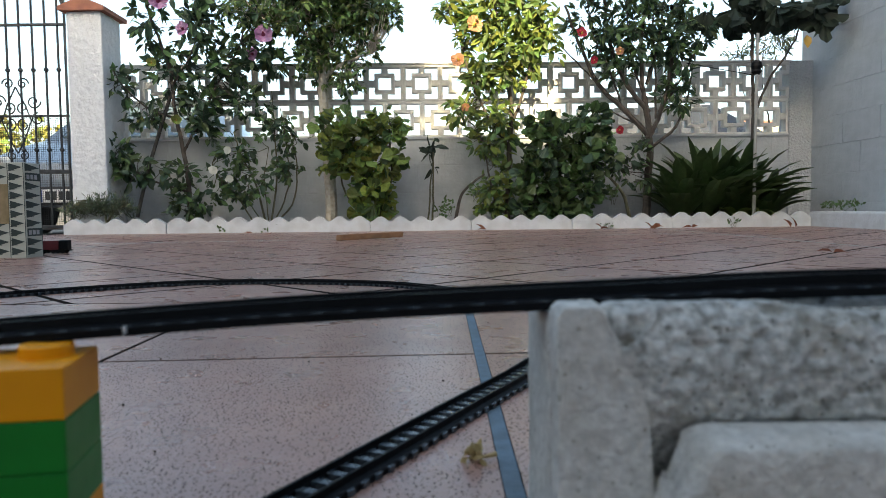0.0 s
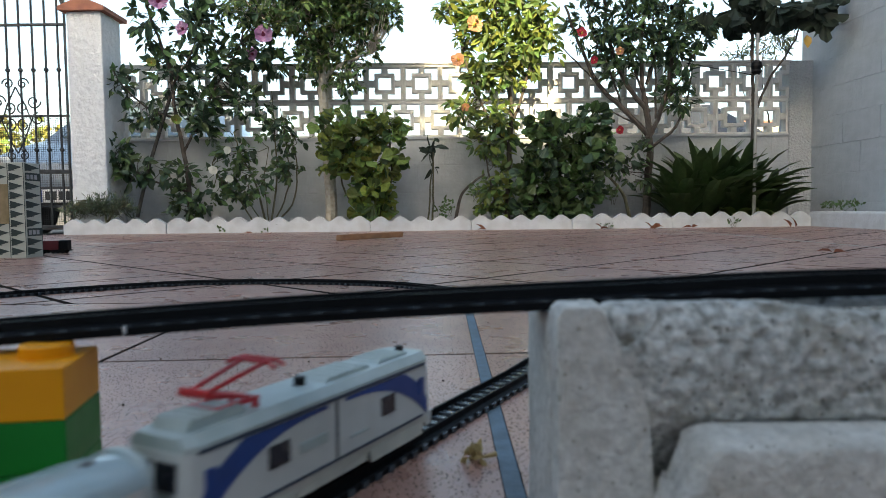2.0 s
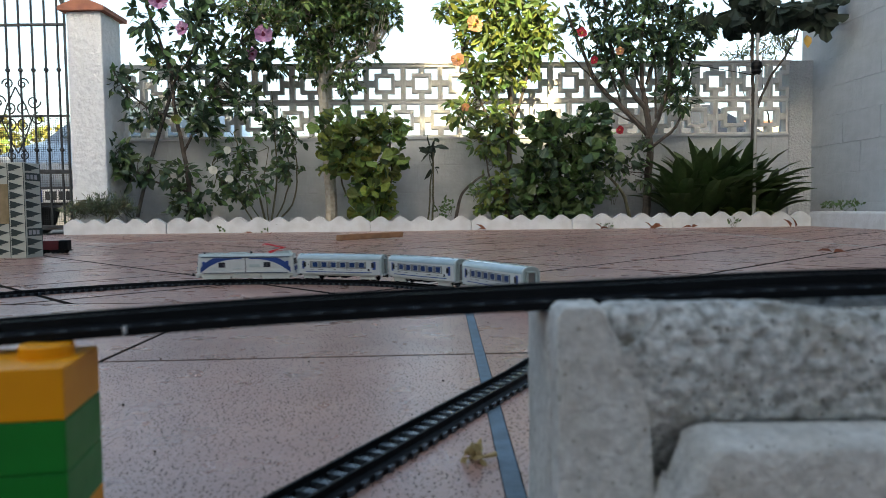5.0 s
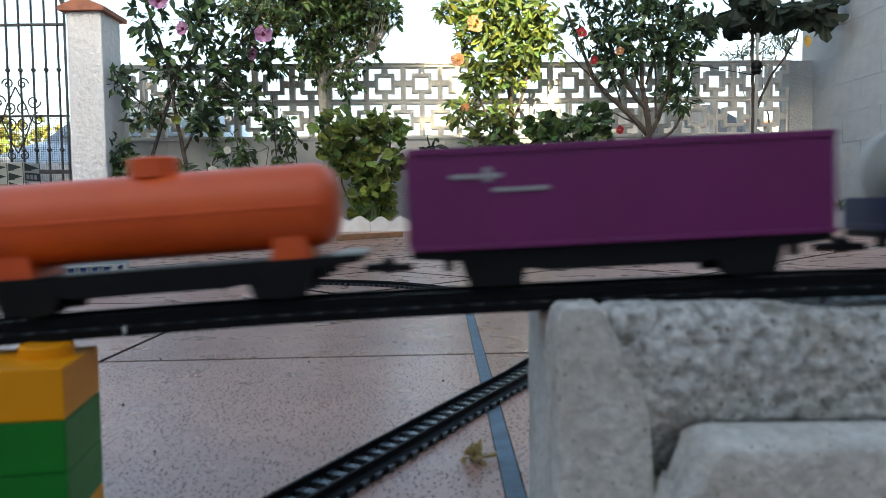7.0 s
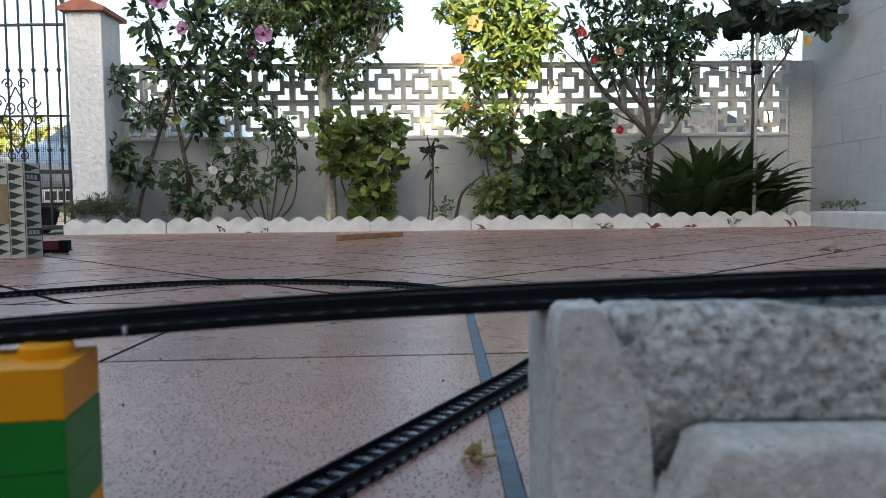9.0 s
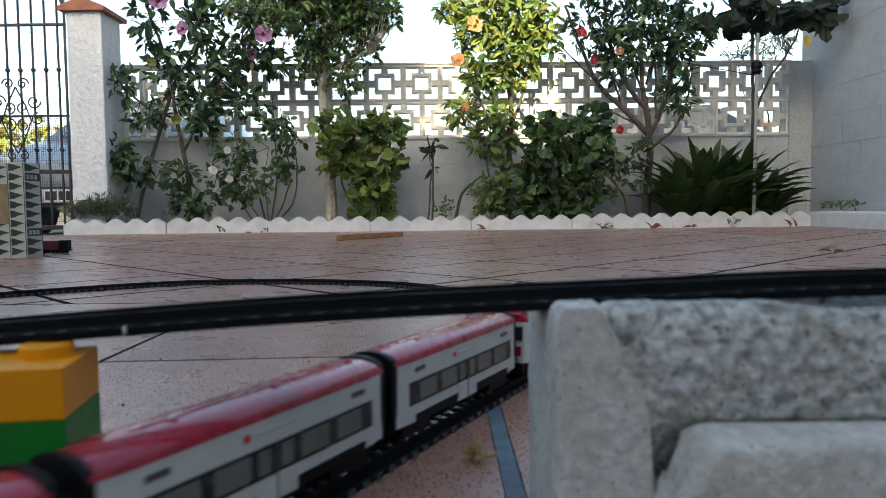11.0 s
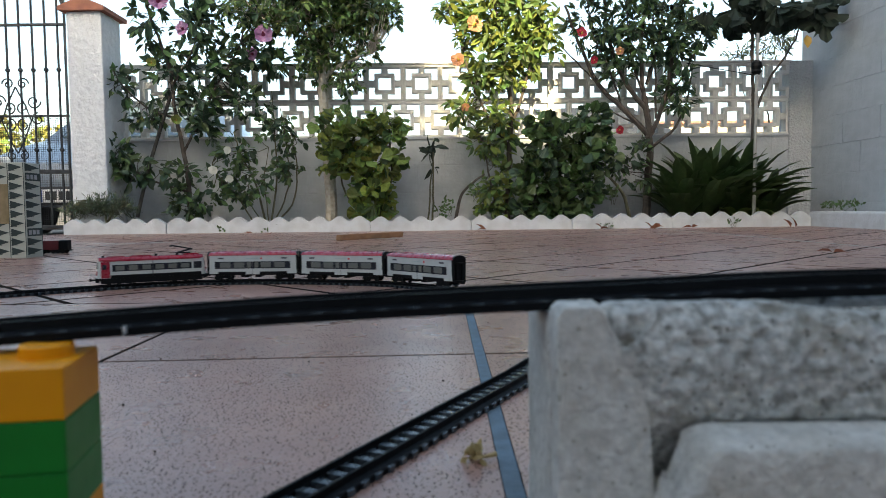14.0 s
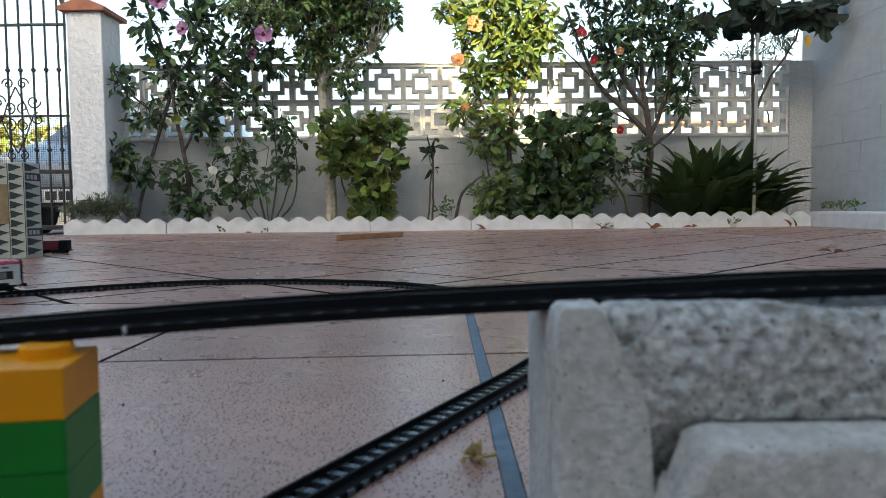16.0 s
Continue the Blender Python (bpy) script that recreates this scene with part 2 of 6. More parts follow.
# gate pillar
pillar = thing("gate_pillar", "rough white rendered gate pillar with a terracotta coping", "pillar", YARD @ pose(-2.345, 4.76, 0))
bm = bmesh.new()
box(bm, (-0.115, 0, -0.06), (0.115, 0.29, 1.455), 0.012)
bmesh.ops.subdivide_edges(bm, edges=[e for e in bm.edges if e.calc_length() > 0.2], cuts=10, use_grid_fill=True)
roughen(bm, 0.004, 9)
part("shaft", bm, M_render, pillar)
bm = bmesh.new()
prism(bm, [(-0.15, 1.455), (0.15, 1.455), (0.15, 1.48), (0.03, 1.53), (-0.03, 1.53), (-0.15, 1.48)], -0.035, 0.325, 1)
part("coping", bm, M_brickred, pillar, "terracotta coping")

# bed and edging
bm = bmesh.new()
bmesh.ops.create_grid(bm, x_segments=80, y_segments=10, size=0.5)
for v in bm.verts:
    v.co = Vector((v.co.x * 5.3 + 0.05, 4.93 + v.co.y * 0.6, 0.035 + 0.012 * noise.noise((v.co.x * 40, v.co.y * 5, 0))))
setting("planting_bed", bm, M_soil, "dry brown soil of the planting bed along the wall", "soil", YARD)


# scalloped edging: short lengths with a wavy top
def edging_mesh(length, waves):
    bm = bmesh.new()
    pts = [(0, -0.03), (0, 0.06)]
    for w in range(waves):
        for s in range(12):
            t = (s + 0.5) / 12
            pts.append(((w + t) * length / waves, 0.064 + 0.033 * (0.5 - 0.5 * math.cos(2 * math.pi * t)) ** 0.85))
    pts += [(length, 0.06), (length, -0.03)]
    prism(bm, pts[::-1], 0, 0.045, 1)
    return mesh_of("edging_stone", bm, M_edging)


WAVE = 0.1297
ed, ed_end = edging_mesh(WAVE * 5 - 0.004, 5), edging_mesh(WAVE * 2 - 0.004, 2)
edge_root = thing("bed_edging", "white painted scalloped concrete edging of the bed", "edging", YARD, kind="structure")
for k in range(8):
    piece("edging_stone", ed if k < 7 else ed_end, edge_root, pose(-2.42 + WAVE * 5 * k, 4.545 + 0.010 * math.sin(k * 2.1), 0.004 * math.sin(k * 1.3)))
bm = bmesh.new()
box(bm, (2.385, 3.0, -0.03), (2.70, 4.60, 0.095), 0.012)
setting("side_kerb", bm, M_edging, "white painted low concrete kerb along the side wall", "kerb", YARD)

# unseen house and neighbour's wall, added behind to shade the yard; a gap cut in them lets one beam of sun in
bm = bmesh.new()
box(bm, (-8.0, -5.4, -0.1), (-1.63, -5.0, 6.1))
box(bm, (-0.60, -5.4, -0.1), (8.0, -5.0, 6.1))
box(bm, (-1.63, -5.4, -0.1), (-0.60, -5.0, 4.79))
setting("wall_house", bm, M_render, "unseen white house wall added to shade the patio", "house wall")
bm = bmesh.new()
box(bm, (-6.2, -5.0, -0.1), (-6.0, 4.9, 2.2))
setting("wall_left", bm, M_wall, "plain white side wall", "side wall", YARD)

# tiles: a straight border by the house, a diagonal field beyond the cross joint
CROSS = 1.115


def tile_mesh(w, d):
    bm = bmesh.new()
    box(bm, (-w / 2, -d / 2, -0.012), (w / 2, d / 2, 0.0), 0.0007)
    return mesh_of("tile", bm, M_tile)


def slab(corners, top=0.0):
    """A tile with the given corners in the plan, counter-clockwise."""
    bm = bmesh.new()
    lo = [bm.verts.new((x, y, top - 0.012)) for x, y in corners]
    hi = [bm.verts.new((x, y, top)) for x, y in corners]
    n = len(corners)
    for k in range(n):
        bm.faces.new((lo[k], lo[(k + 1) % n], hi[(k + 1) % n], hi[k]))
    bm.faces.new(lo[::-1])
    bm.faces.new(hi)
    return bm


def strip(bm, a, b, w, top):
    """A flat band of filler from a to b."""
    d = (Vector(b) - Vector(a)).normalized() * (w / 2)
    box(bm, (0, -w / 2, -0.01), ((Vector(b) - Vector(a)).length, w / 2, top), 0, Matrix.Translation((a[0], a[1], 0)) @ Matrix.Rotation(math.atan2(d.y, d.x), 4, 'Z'))


UNYARD = YARD.inverted()
bm = bmesh.new()
box(bm, (0.0304, -5, -0.01), (0.0404, CROSS - 0.003, -0.0002))
part("expansion_joint", bm, M_joint, floor, "blue-grey joint filler", m=UNYARD)
# pale joints that frame the diagonal field: two sides and the far end
SIDE_R, SIDE_L = ((1.462, CROSS + 0.01), (1.352, 4.56)), ((-1.93, 1.40), (-1.385, 3.27))
FAR_J = ((-5.95, 2.569), (1.375, 3.67))
for (a, b), w in ((SIDE_R, 0.028), (SIDE_L, 0.028), (FAR_J, 0.045)):
    bm = bmesh.new()
    strip(bm, a, b, w, -0.0002)
    part("expansion_joint", bm, M_palejoint, floor, "pale joint filler", m=UNYARD)

# straight border: two front rows meet along a slightly slanting joint
tm = tile_mesh(0.3600, 0.4070)


def border_x(i):
    return 0.0297 - 0.18 + i * 0.3655 if i <= 0 else 0.0411 + 0.18 + (i - 1) * 0.3655


def slant(x):
    return 0.6965 + 0.052 * (max(-0.7, min(0.5, x)) - 0.05)


for i in range(-8, 8):
    for j in range(-6, 2):
        x = border_x(i)
        y = CROSS - 0.006 - 0.20425 - (1 - j) * 0.4140
        lift = random.uniform(0.0, 0.0003)
        l, r, f, b = x - 0.18, x + 0.18, y - 0.2035, y + 0.2035
        if j == 1:
            part("tile", slab([(l, slant(l) + 0.0028), (r, slant(r) + 0.0028), (r, b), (l, b)], lift), M_tile, floor, m=UNYARD)
        elif j == 0:
            part("tile", slab([(l, f), (r, f), (r, slant(r) - 0.0028), (l, slant(l) - 0.0028)], lift), M_tile, floor, m=UNYARD)
        else:
            piece("tile", tm, floor, UNYARD @ pose(x, y, lift, random.uniform(-0.015, 0.015), random.uniform(-0.015, 0.015), 0))


# diagonal field: full tiles, those on the rim and along the pale joints cut to fit
def half_plane(seg, w, sign):
    """A cut along a joint that keeps the side to its left (sign 1) or right (-1)."""
    a, b = Vector((*seg[0], 0)), Vector((*seg[1], 0))
    left = Vector((0, 0, 1)).cross((b - a).normalized())
    return (a + left * (sign * w / 2), -left * sign)


A, B, JOINT = 0.306, 0.355, 0.0125
full = tile_mesh(B - JOINT, A - JOINT)
SIDES = [(SIDE_R, 0.032), (SIDE_L, 0.032), (FAR_J, 0.050)]
RIM = [(Vector((0, CROSS + 0.002, 0)), Vector((0, -1, 0))), (Vector((0, 4.60, 0)), Vector((0, 1, 0)))]
rest = bmesh.new()
for i in range(-16, 24):
    for j in range(-16, 22):
        # u runs along (1, 1), v along (-1, 1)
        u, v = 0.725 + B * (j + 0.5), 0.966 + A * (i + 0.5)
        x, y = (u - v) / 1.4142, (u + v) / 1.4142
        reach = (A + B) / 2.83 + 0.005
        if not (-6.0 < x < 2.75 and CROSS - reach < y < 4.62 + reach):
            continue
        m = pose(x, y, random.uniform(0.0, 0.0002), random.uniform(-0.02, 0.02), random.uniform(-0.02, 0.02), 45)
        mid = Vector((x, y, 0))
        sets = [[c for c in RIM if (mid - c[0]).dot(c[1]) > -reach]]
        for seg, w in SIDES:
            off = (mid - Vector((*seg[0], 0))).dot(half_plane(seg, 0, -1)[1])
            if (seg is FAR_J and x > 1.6) or (seg is SIDE_L and y > 3.5):
                continue
            if abs(off) < reach:
                sets = [c + [half_plane(seg, w, k)] for c in sets for k in (1, -1)]
        if sets == [[]]:
            if x > -2.6:
                piece("tile", full, floor, UNYARD @ m)
            else:
                box(rest, (-B / 2 + JOINT / 2, -A / 2 + JOINT / 2, -0.012), (B / 2 - JOINT / 2, A / 2 - JOINT / 2, 0.0), 0, m)
            continue
        for cuts in sets:
            bm = bmesh.new()
            box(bm, (-B / 2 + JOINT / 2, -A / 2 + JOINT / 2, -0.012), (B / 2 - JOINT / 2, A / 2 - JOINT / 2, 0.0))
            bmesh.ops.transform(bm, matrix=m, verts=bm.verts[:])
            for co, no in cuts:
                got = bmesh.ops.bisect_plane(bm, geom=bm.verts[:] + bm.edges[:] + bm.faces[:], plane_co=co, plane_no=no, clear_outer=True)
                rim = [e for e in got["geom_cut"] if isinstance(e, bmesh.types.BMEdge)]
                if rim:
                    bmesh.ops.holes_fill(bm, edges=rim)
            if len(bm.faces) > 3:
                part("tile", bm, M_tile, floor, m=UNYARD)
            else:
                bm.free()
for i in range(-16, 8):
    for j in range(-14, 2):
        if -8 <= i and -6 <= j:
            continue
        x, y = border_x(i), CROSS - 0.006 - 0.20425 - (1 - j) * 0.4140
        if y > -4.8 and x > -5.9:
            box(rest, (x - 0.18, y - 0.2035, -0.012), (x + 0.18, y + 0.2035, 0.0))
part("tiles_behind", rest, M_tile, floor, m=UNYARD, kind="stuff")


# ---- toy railway: the low line on the floor and the bridge line ----
def smooth_path(pts, step=0.01):
    """Even points along a soft curve through the given ones."""
    P = [Vector(p) for p in pts]
    P = [P[0] * 2 - P[1]] + P + [P[-1] * 2 - P[-2]]
    fine = []
    for a, b, c, d in zip(P, P[1:], P[2:], P[3:]):
        n = max(4, int((c - b).length / step))
        for k in range(n):
            t = k / n
            fine.append(0.5 * ((2 * b) + (c - a) * t + (2 * a - 5 * b + 4 * c - d) * t * t + (3 * b - a - 3 * c + d) * t ** 3))
    fine.append(P[-2])
    dist = [0.0]
    for a, b in zip(fine, fine[1:]):
        dist.append(dist[-1] + (b - a).length)
    return fine, np.array(dist)


class Line:
    def __init__(self, pts):
        self.fine, self.dist = smooth_path(pts)
        self.xyz = np.array([tuple(p) for p in self.fine])
        self.length = float(self.dist[-1])

    def at(self, s):
        return Vector([float(np.interp(s, self.dist, self.xyz[:, k])) for k in range(3)])

    def car(self, s, base, back=False):
        """The pose of a car whose middle is at s, on two bogies base apart."""
        a, b = self.at(s - base / 2), self.at(s + base / 2)
        d = (b - a).normalized()
        if back:
            d = -d
        side = Vector((0, 0, 1)).cross(d).normalized()
        up = d.cross(side)
        m = Matrix((d, side, up)).transposed().to_4x4()
        m.translation = (a + b) / 2
        return m


RAIL = 0.0085
low = Line([(-1.63, -2.57, RAIL), (-1.0, -1.395, RAIL), (-0.60, -0.648, RAIL), (-0.333, -0.15, RAIL), (-0.065, 0.35, RAIL), (0.012, 0.494, RAIL), (0.069, 0.60, RAIL), (0.112, 0.70, RAIL), (0.138, 0.80, RAIL),
            (0.144, 0.90, RAIL), (0.108, 1.055, RAIL), (0.030, 1.185, RAIL), (-0.09, 1.310, RAIL), (-0.256, 1.376, RAIL), (-0.40, 1.39, RAIL), (-0.54, 1.362, RAIL), (-0.752, 1.215, RAIL),
            (-0.93, 1.00, RAIL), (-1.06, 0.72, RAIL), (-1.12, 0.35, RAIL), (-1.14, -0.1, RAIL), (-1.15, -0.7, RAIL), (-1.15, -1.1, RAIL)])
BR = 0.29
high = Line([(2.2, BR, 0.120), (1.2, BR, 0.120), (0.5, BR, 0.1195), (0.182, BR, 0.1175), (0.096, BR, 0.1150), (0.0, BR, 0.1115), (-0.066, BR, 0.1085), (-0.113, BR, 0.1055), (-0.16, BR, 0.1025), (-0.20, BR, 0.0995),
             (-0.36, BR - 0.01, 0.088), (-0.6, 0.20, 0.066), (-0.78, 0.0, 0.047), (-0.85, -0.3, 0.025), (-0.86, -0.7, 0.0085), (-0.86, -2.4, 0.0085)])


def rails(line, s0, s1, root, parts_from=None, parts_to=None, half=0.0164):
    n = max(2, int((s1 - s0) / 0.02))
    frames = []
    for k in range(n + 1):
        s = s0 + (s1 - s0) * k / n
        frames.append(line.car(s, 0.01))
    for sgn in (-1, 1):
        bm = bmesh.new()
        # skirt, flange and rail head in one moulding
        prof = [(0.0076, -0.0082), (0.0152, -0.0085), (0.0152, -0.0052), (0.0144, -0.0044), (0.0104, -0.0036), (0.0100, 0.0), (0.0082, 0.0), (0.0080, -0.0034), (0.0076, -0.0038)]
        rings = [[bm.verts.new(m @ Vector((0, sgn * y, z))) for y, z in prof] for m in frames]
        for a, b in zip(rings, rings[1:]):
            for k in range(len(prof)):
                bm.faces.new((a[k], a[(k + 1) % len(prof)], b[(k + 1) % len(prof)], b[k]))
        bm.faces.new(rings[0][::-1])
        bm.faces.new(rings[-1])
        part("rail", bm, M_track, root)
    bm = bmesh.new()
    box(bm, (-0.0028, -half, -0.0083), (0.0028, half, -0.0046), 0.0005)
    box(bm, (-0.0028, -0.0075, -0.0047), (0.0028, 0.0075, -0.0034), 0.0003)
    one = mesh_of("sleeper", bm, M_sleeper)
    rest = bmesh.new()
    s = s0 + 0.007
    while s < s1:
        m = line.car(s, 0.01)
        if parts_from is not None and parts_from < s < parts_to:
            piece("sleeper", one, root, m)
        else:
            box(rest, (-0.0028, -half, -0.0083), (0.0028, half, -0.0034), 0, m)
        s += 0.0126
    part("sleepers", rest, M_sleeper, root, kind="stuff")


S_A = float(low.dist[np.argmin(np.abs(low.xyz[:, 1] - 0.75) + 9 * (low.xyz[:, 0] < 0))])
S_0 = float(low.dist[np.argmin(np.abs(low.xyz[:, 1] - 0.2) + 9 * (low.xyz[:, 0] < -0.4))])
near = thing("toy_track", "black plastic toy railway track on the tiled floor", "toy track", group="toy railway track")
rails(low, 0.0, S_A, near, S_0, S_A)
far = thing("toy_track", "curved black plastic toy railway track on the tiled floor", "toy track", group="toy railway track")
rails(low, S_A + 0.0005, low.length, far, S_A + 0.0005, S_A + 1.1)
bridge = thing("toy_track", "raised black plastic toy track on a block and toy bricks", "toy track", group="toy railway track")
rails(high, 0.0, high.length, bridge, 1.5, 3.0, 0.0150)
bm = bmesh.new()
box(bm, (-0.1248, BR - 0.0172, 0.0975), (-0.1238, BR - 0.0150, 0.1005), 0.0002)
part("joint_clip", bm, mat("pale_clip_plastic", (0.6, 0.6, 0.58), None, 40, 0.5), bridge, "small pale joint clip")

P_white = mat("white_toy_plastic", (0.56, 0.58, 0.55), (0.51, 0.53, 0.50), 60, 0.35, bump=0.0001)
P_cream = mat("cream_toy_plastic", (0.56, 0.57, 0.50), (0.48, 0.49, 0.43), 60, 0.45)
P_ltgrey = mat("pale_grey_green_plastic", (0.42, 0.48, 0.46), (0.36, 0.42, 0.40), 60, 0.4)
P_roofblue = mat("pale_blue_roof_plastic", (0.36, 0.44, 0.455), (0.31, 0.395, 0.40), 60, 0.2, coat=0.4)
P_blue = mat("royal_blue_print", (0.012, 0.055, 0.23), (0.010, 0.045, 0.19), 60, 0.4)
P_greyband = mat("grey_window_band", (0.20, 0.20, 0.185), (0.16, 0.16, 0.15), 60, 0.4)
P_darkglass = mat("dark_window_print", (0.02, 0.022, 0.03), (0.015, 0.017, 0.02), 60, 0.25)
P_black = mat("black_toy_plastic", (0.007, 0.0075, 0.008), (0.005, 0.0055, 0.006), 60, 0.5, spec=0.16)
P_red = mat("red_toy_plastic", (0.36, 0.010, 0.03), (0.30, 0.008, 0.025), 60, 0.28, coat=0.4)
P_smoke = mat("smoked_window_print", (0.15, 0.155, 0.135), (0.12, 0.125, 0.11), 60, 0.35)
P_winblue = mat("blue_window_print", (0.008, 0.038, 0.13), (0.007, 0.028, 0.10), 60, 0.35, spec=0.3)
P_pan = mat("bright_red_plastic", (0.62, 0.02, 0.03), (0.5, 0.015, 0.02), 60, 0.35)
P_dgrey = mat("dark_grey_print", (0.075, 0.075, 0.08), (0.06, 0.06, 0.065), 60, 0.4)
P_navy = mat("navy_roof_plastic", (0.03, 0.05, 0.08), (0.025, 0.04, 0.065), 60, 0.35)
P_orange = mat("orange_toy_plastic", (0.72, 0.10, 0.014), (0.62, 0.08, 0.012), 30, 0.4, big=0.2, stain=(0.6, 0.16, 0.05))
P_purple = mat("purple_toy_plastic", (0.155, 0.009, 0.105), (0.135, 0.008, 0.09), 30, 0.38)
P_coil = mat("grey_drum_plastic", (0.40, 0.40, 0.37), (0.34, 0.34, 0.31), 40, 0.45)
P_wagred = mat("worn_red_print", (0.32, 0.016, 0.014), (0.27, 0.03, 0.014), 40, 0.45, big=0.5, stain=(0.24, 0.13, 0.02))
P_cargogreen = mat("green_toy_plastic", (0.01, 0.24, 0.06), (0.01, 0.2, 0.05), 40, 0.35)
P_letter = mat("pale_print", (0.36, 0.36, 0.36), (0.3, 0.3, 0.3), 60, 0.5)
P_chrome = mat("silver_print", (0.6, 0.62, 0.62), (0.5, 0.5, 0.5), 60, 0.3, metal=0.6)

HALF = 0.0165


def flat(name, root, material, side, x0, x1, z0, z1, label="", lift=0.0006, w=HALF):
    """A shallow panel set on a car's side wall."""
    bm = bmesh.new()
    a, b = sorted((side * (w - 0.0008), side * (w + lift)))
    box(bm, (x0, a, z0), (x1, b, z1), 0.00025)
    return part(name, bm, material, root, label)


def bogie(root, x, material=P_black):
    bm = bmesh.new()
    for s in (-1, 1):
        prism(bm, [(x - 0.017, 0.004), (x + 0.017, 0.004), (x + 0.015, 0.010), (x + 0.006, 0.0115), (x - 0.006, 0.0115), (x - 0.015, 0.010)], s * 0.0115 - 0.0012, s * 0.0115 + 0.0012, 1)
    box(bm, (x - 0.004, -0.0115, 0.005), (x + 0.004, 0.0115, 0.012))
    bog = part("bogie", bm, material, root)
    for dx in (-0.011, 0.011):
        bm = bmesh.new()
        for s in (-1, 1):
            rod(bm, (x + dx, s * 0.0075, 0.0055), (x + dx, s * 0.0098, 0.0055), 0.0055, 14)
        rod(bm, (x + dx, -0.0075, 0.0055), (x + dx, 0.0075, 0.0055), 0.001, 6)
        part("wheelset", bm, P_black, bog)


def coupler(root, x, d):
    bm = bmesh.new()
    box(bm, (min(x, x + d * 0.010), -0.0025, 0.0085), (max(x, x + d * 0.010), 0.0025, 0.0115), 0.0006)
    box(bm, (min(x + d * 0.008, x + d * 0.012), -0.004, 0.008), (max(x + d * 0.008, x + d * 0.012), 0.004, 0.0135), 0.0006)
    part("coupler", bm, P_black, root)


def loft(bm, sections):
    """Joins outlines of equal length, given as (x, [(y, z), ...])."""
    rings = [[bm.verts.new((x, y, z)) for y, z in o] for x, o in sections]
    n = len(rings[0])
    for a, b in zip(rings, rings[1:]):
        for k in range(n):
            bm.faces.new((a[k], a[(k + 1) % n], b[(k + 1) % n], b[k]))
    bm.faces.new(rings[0][::-1])
    bm.faces.new(rings[-1])


COACH = 0.171


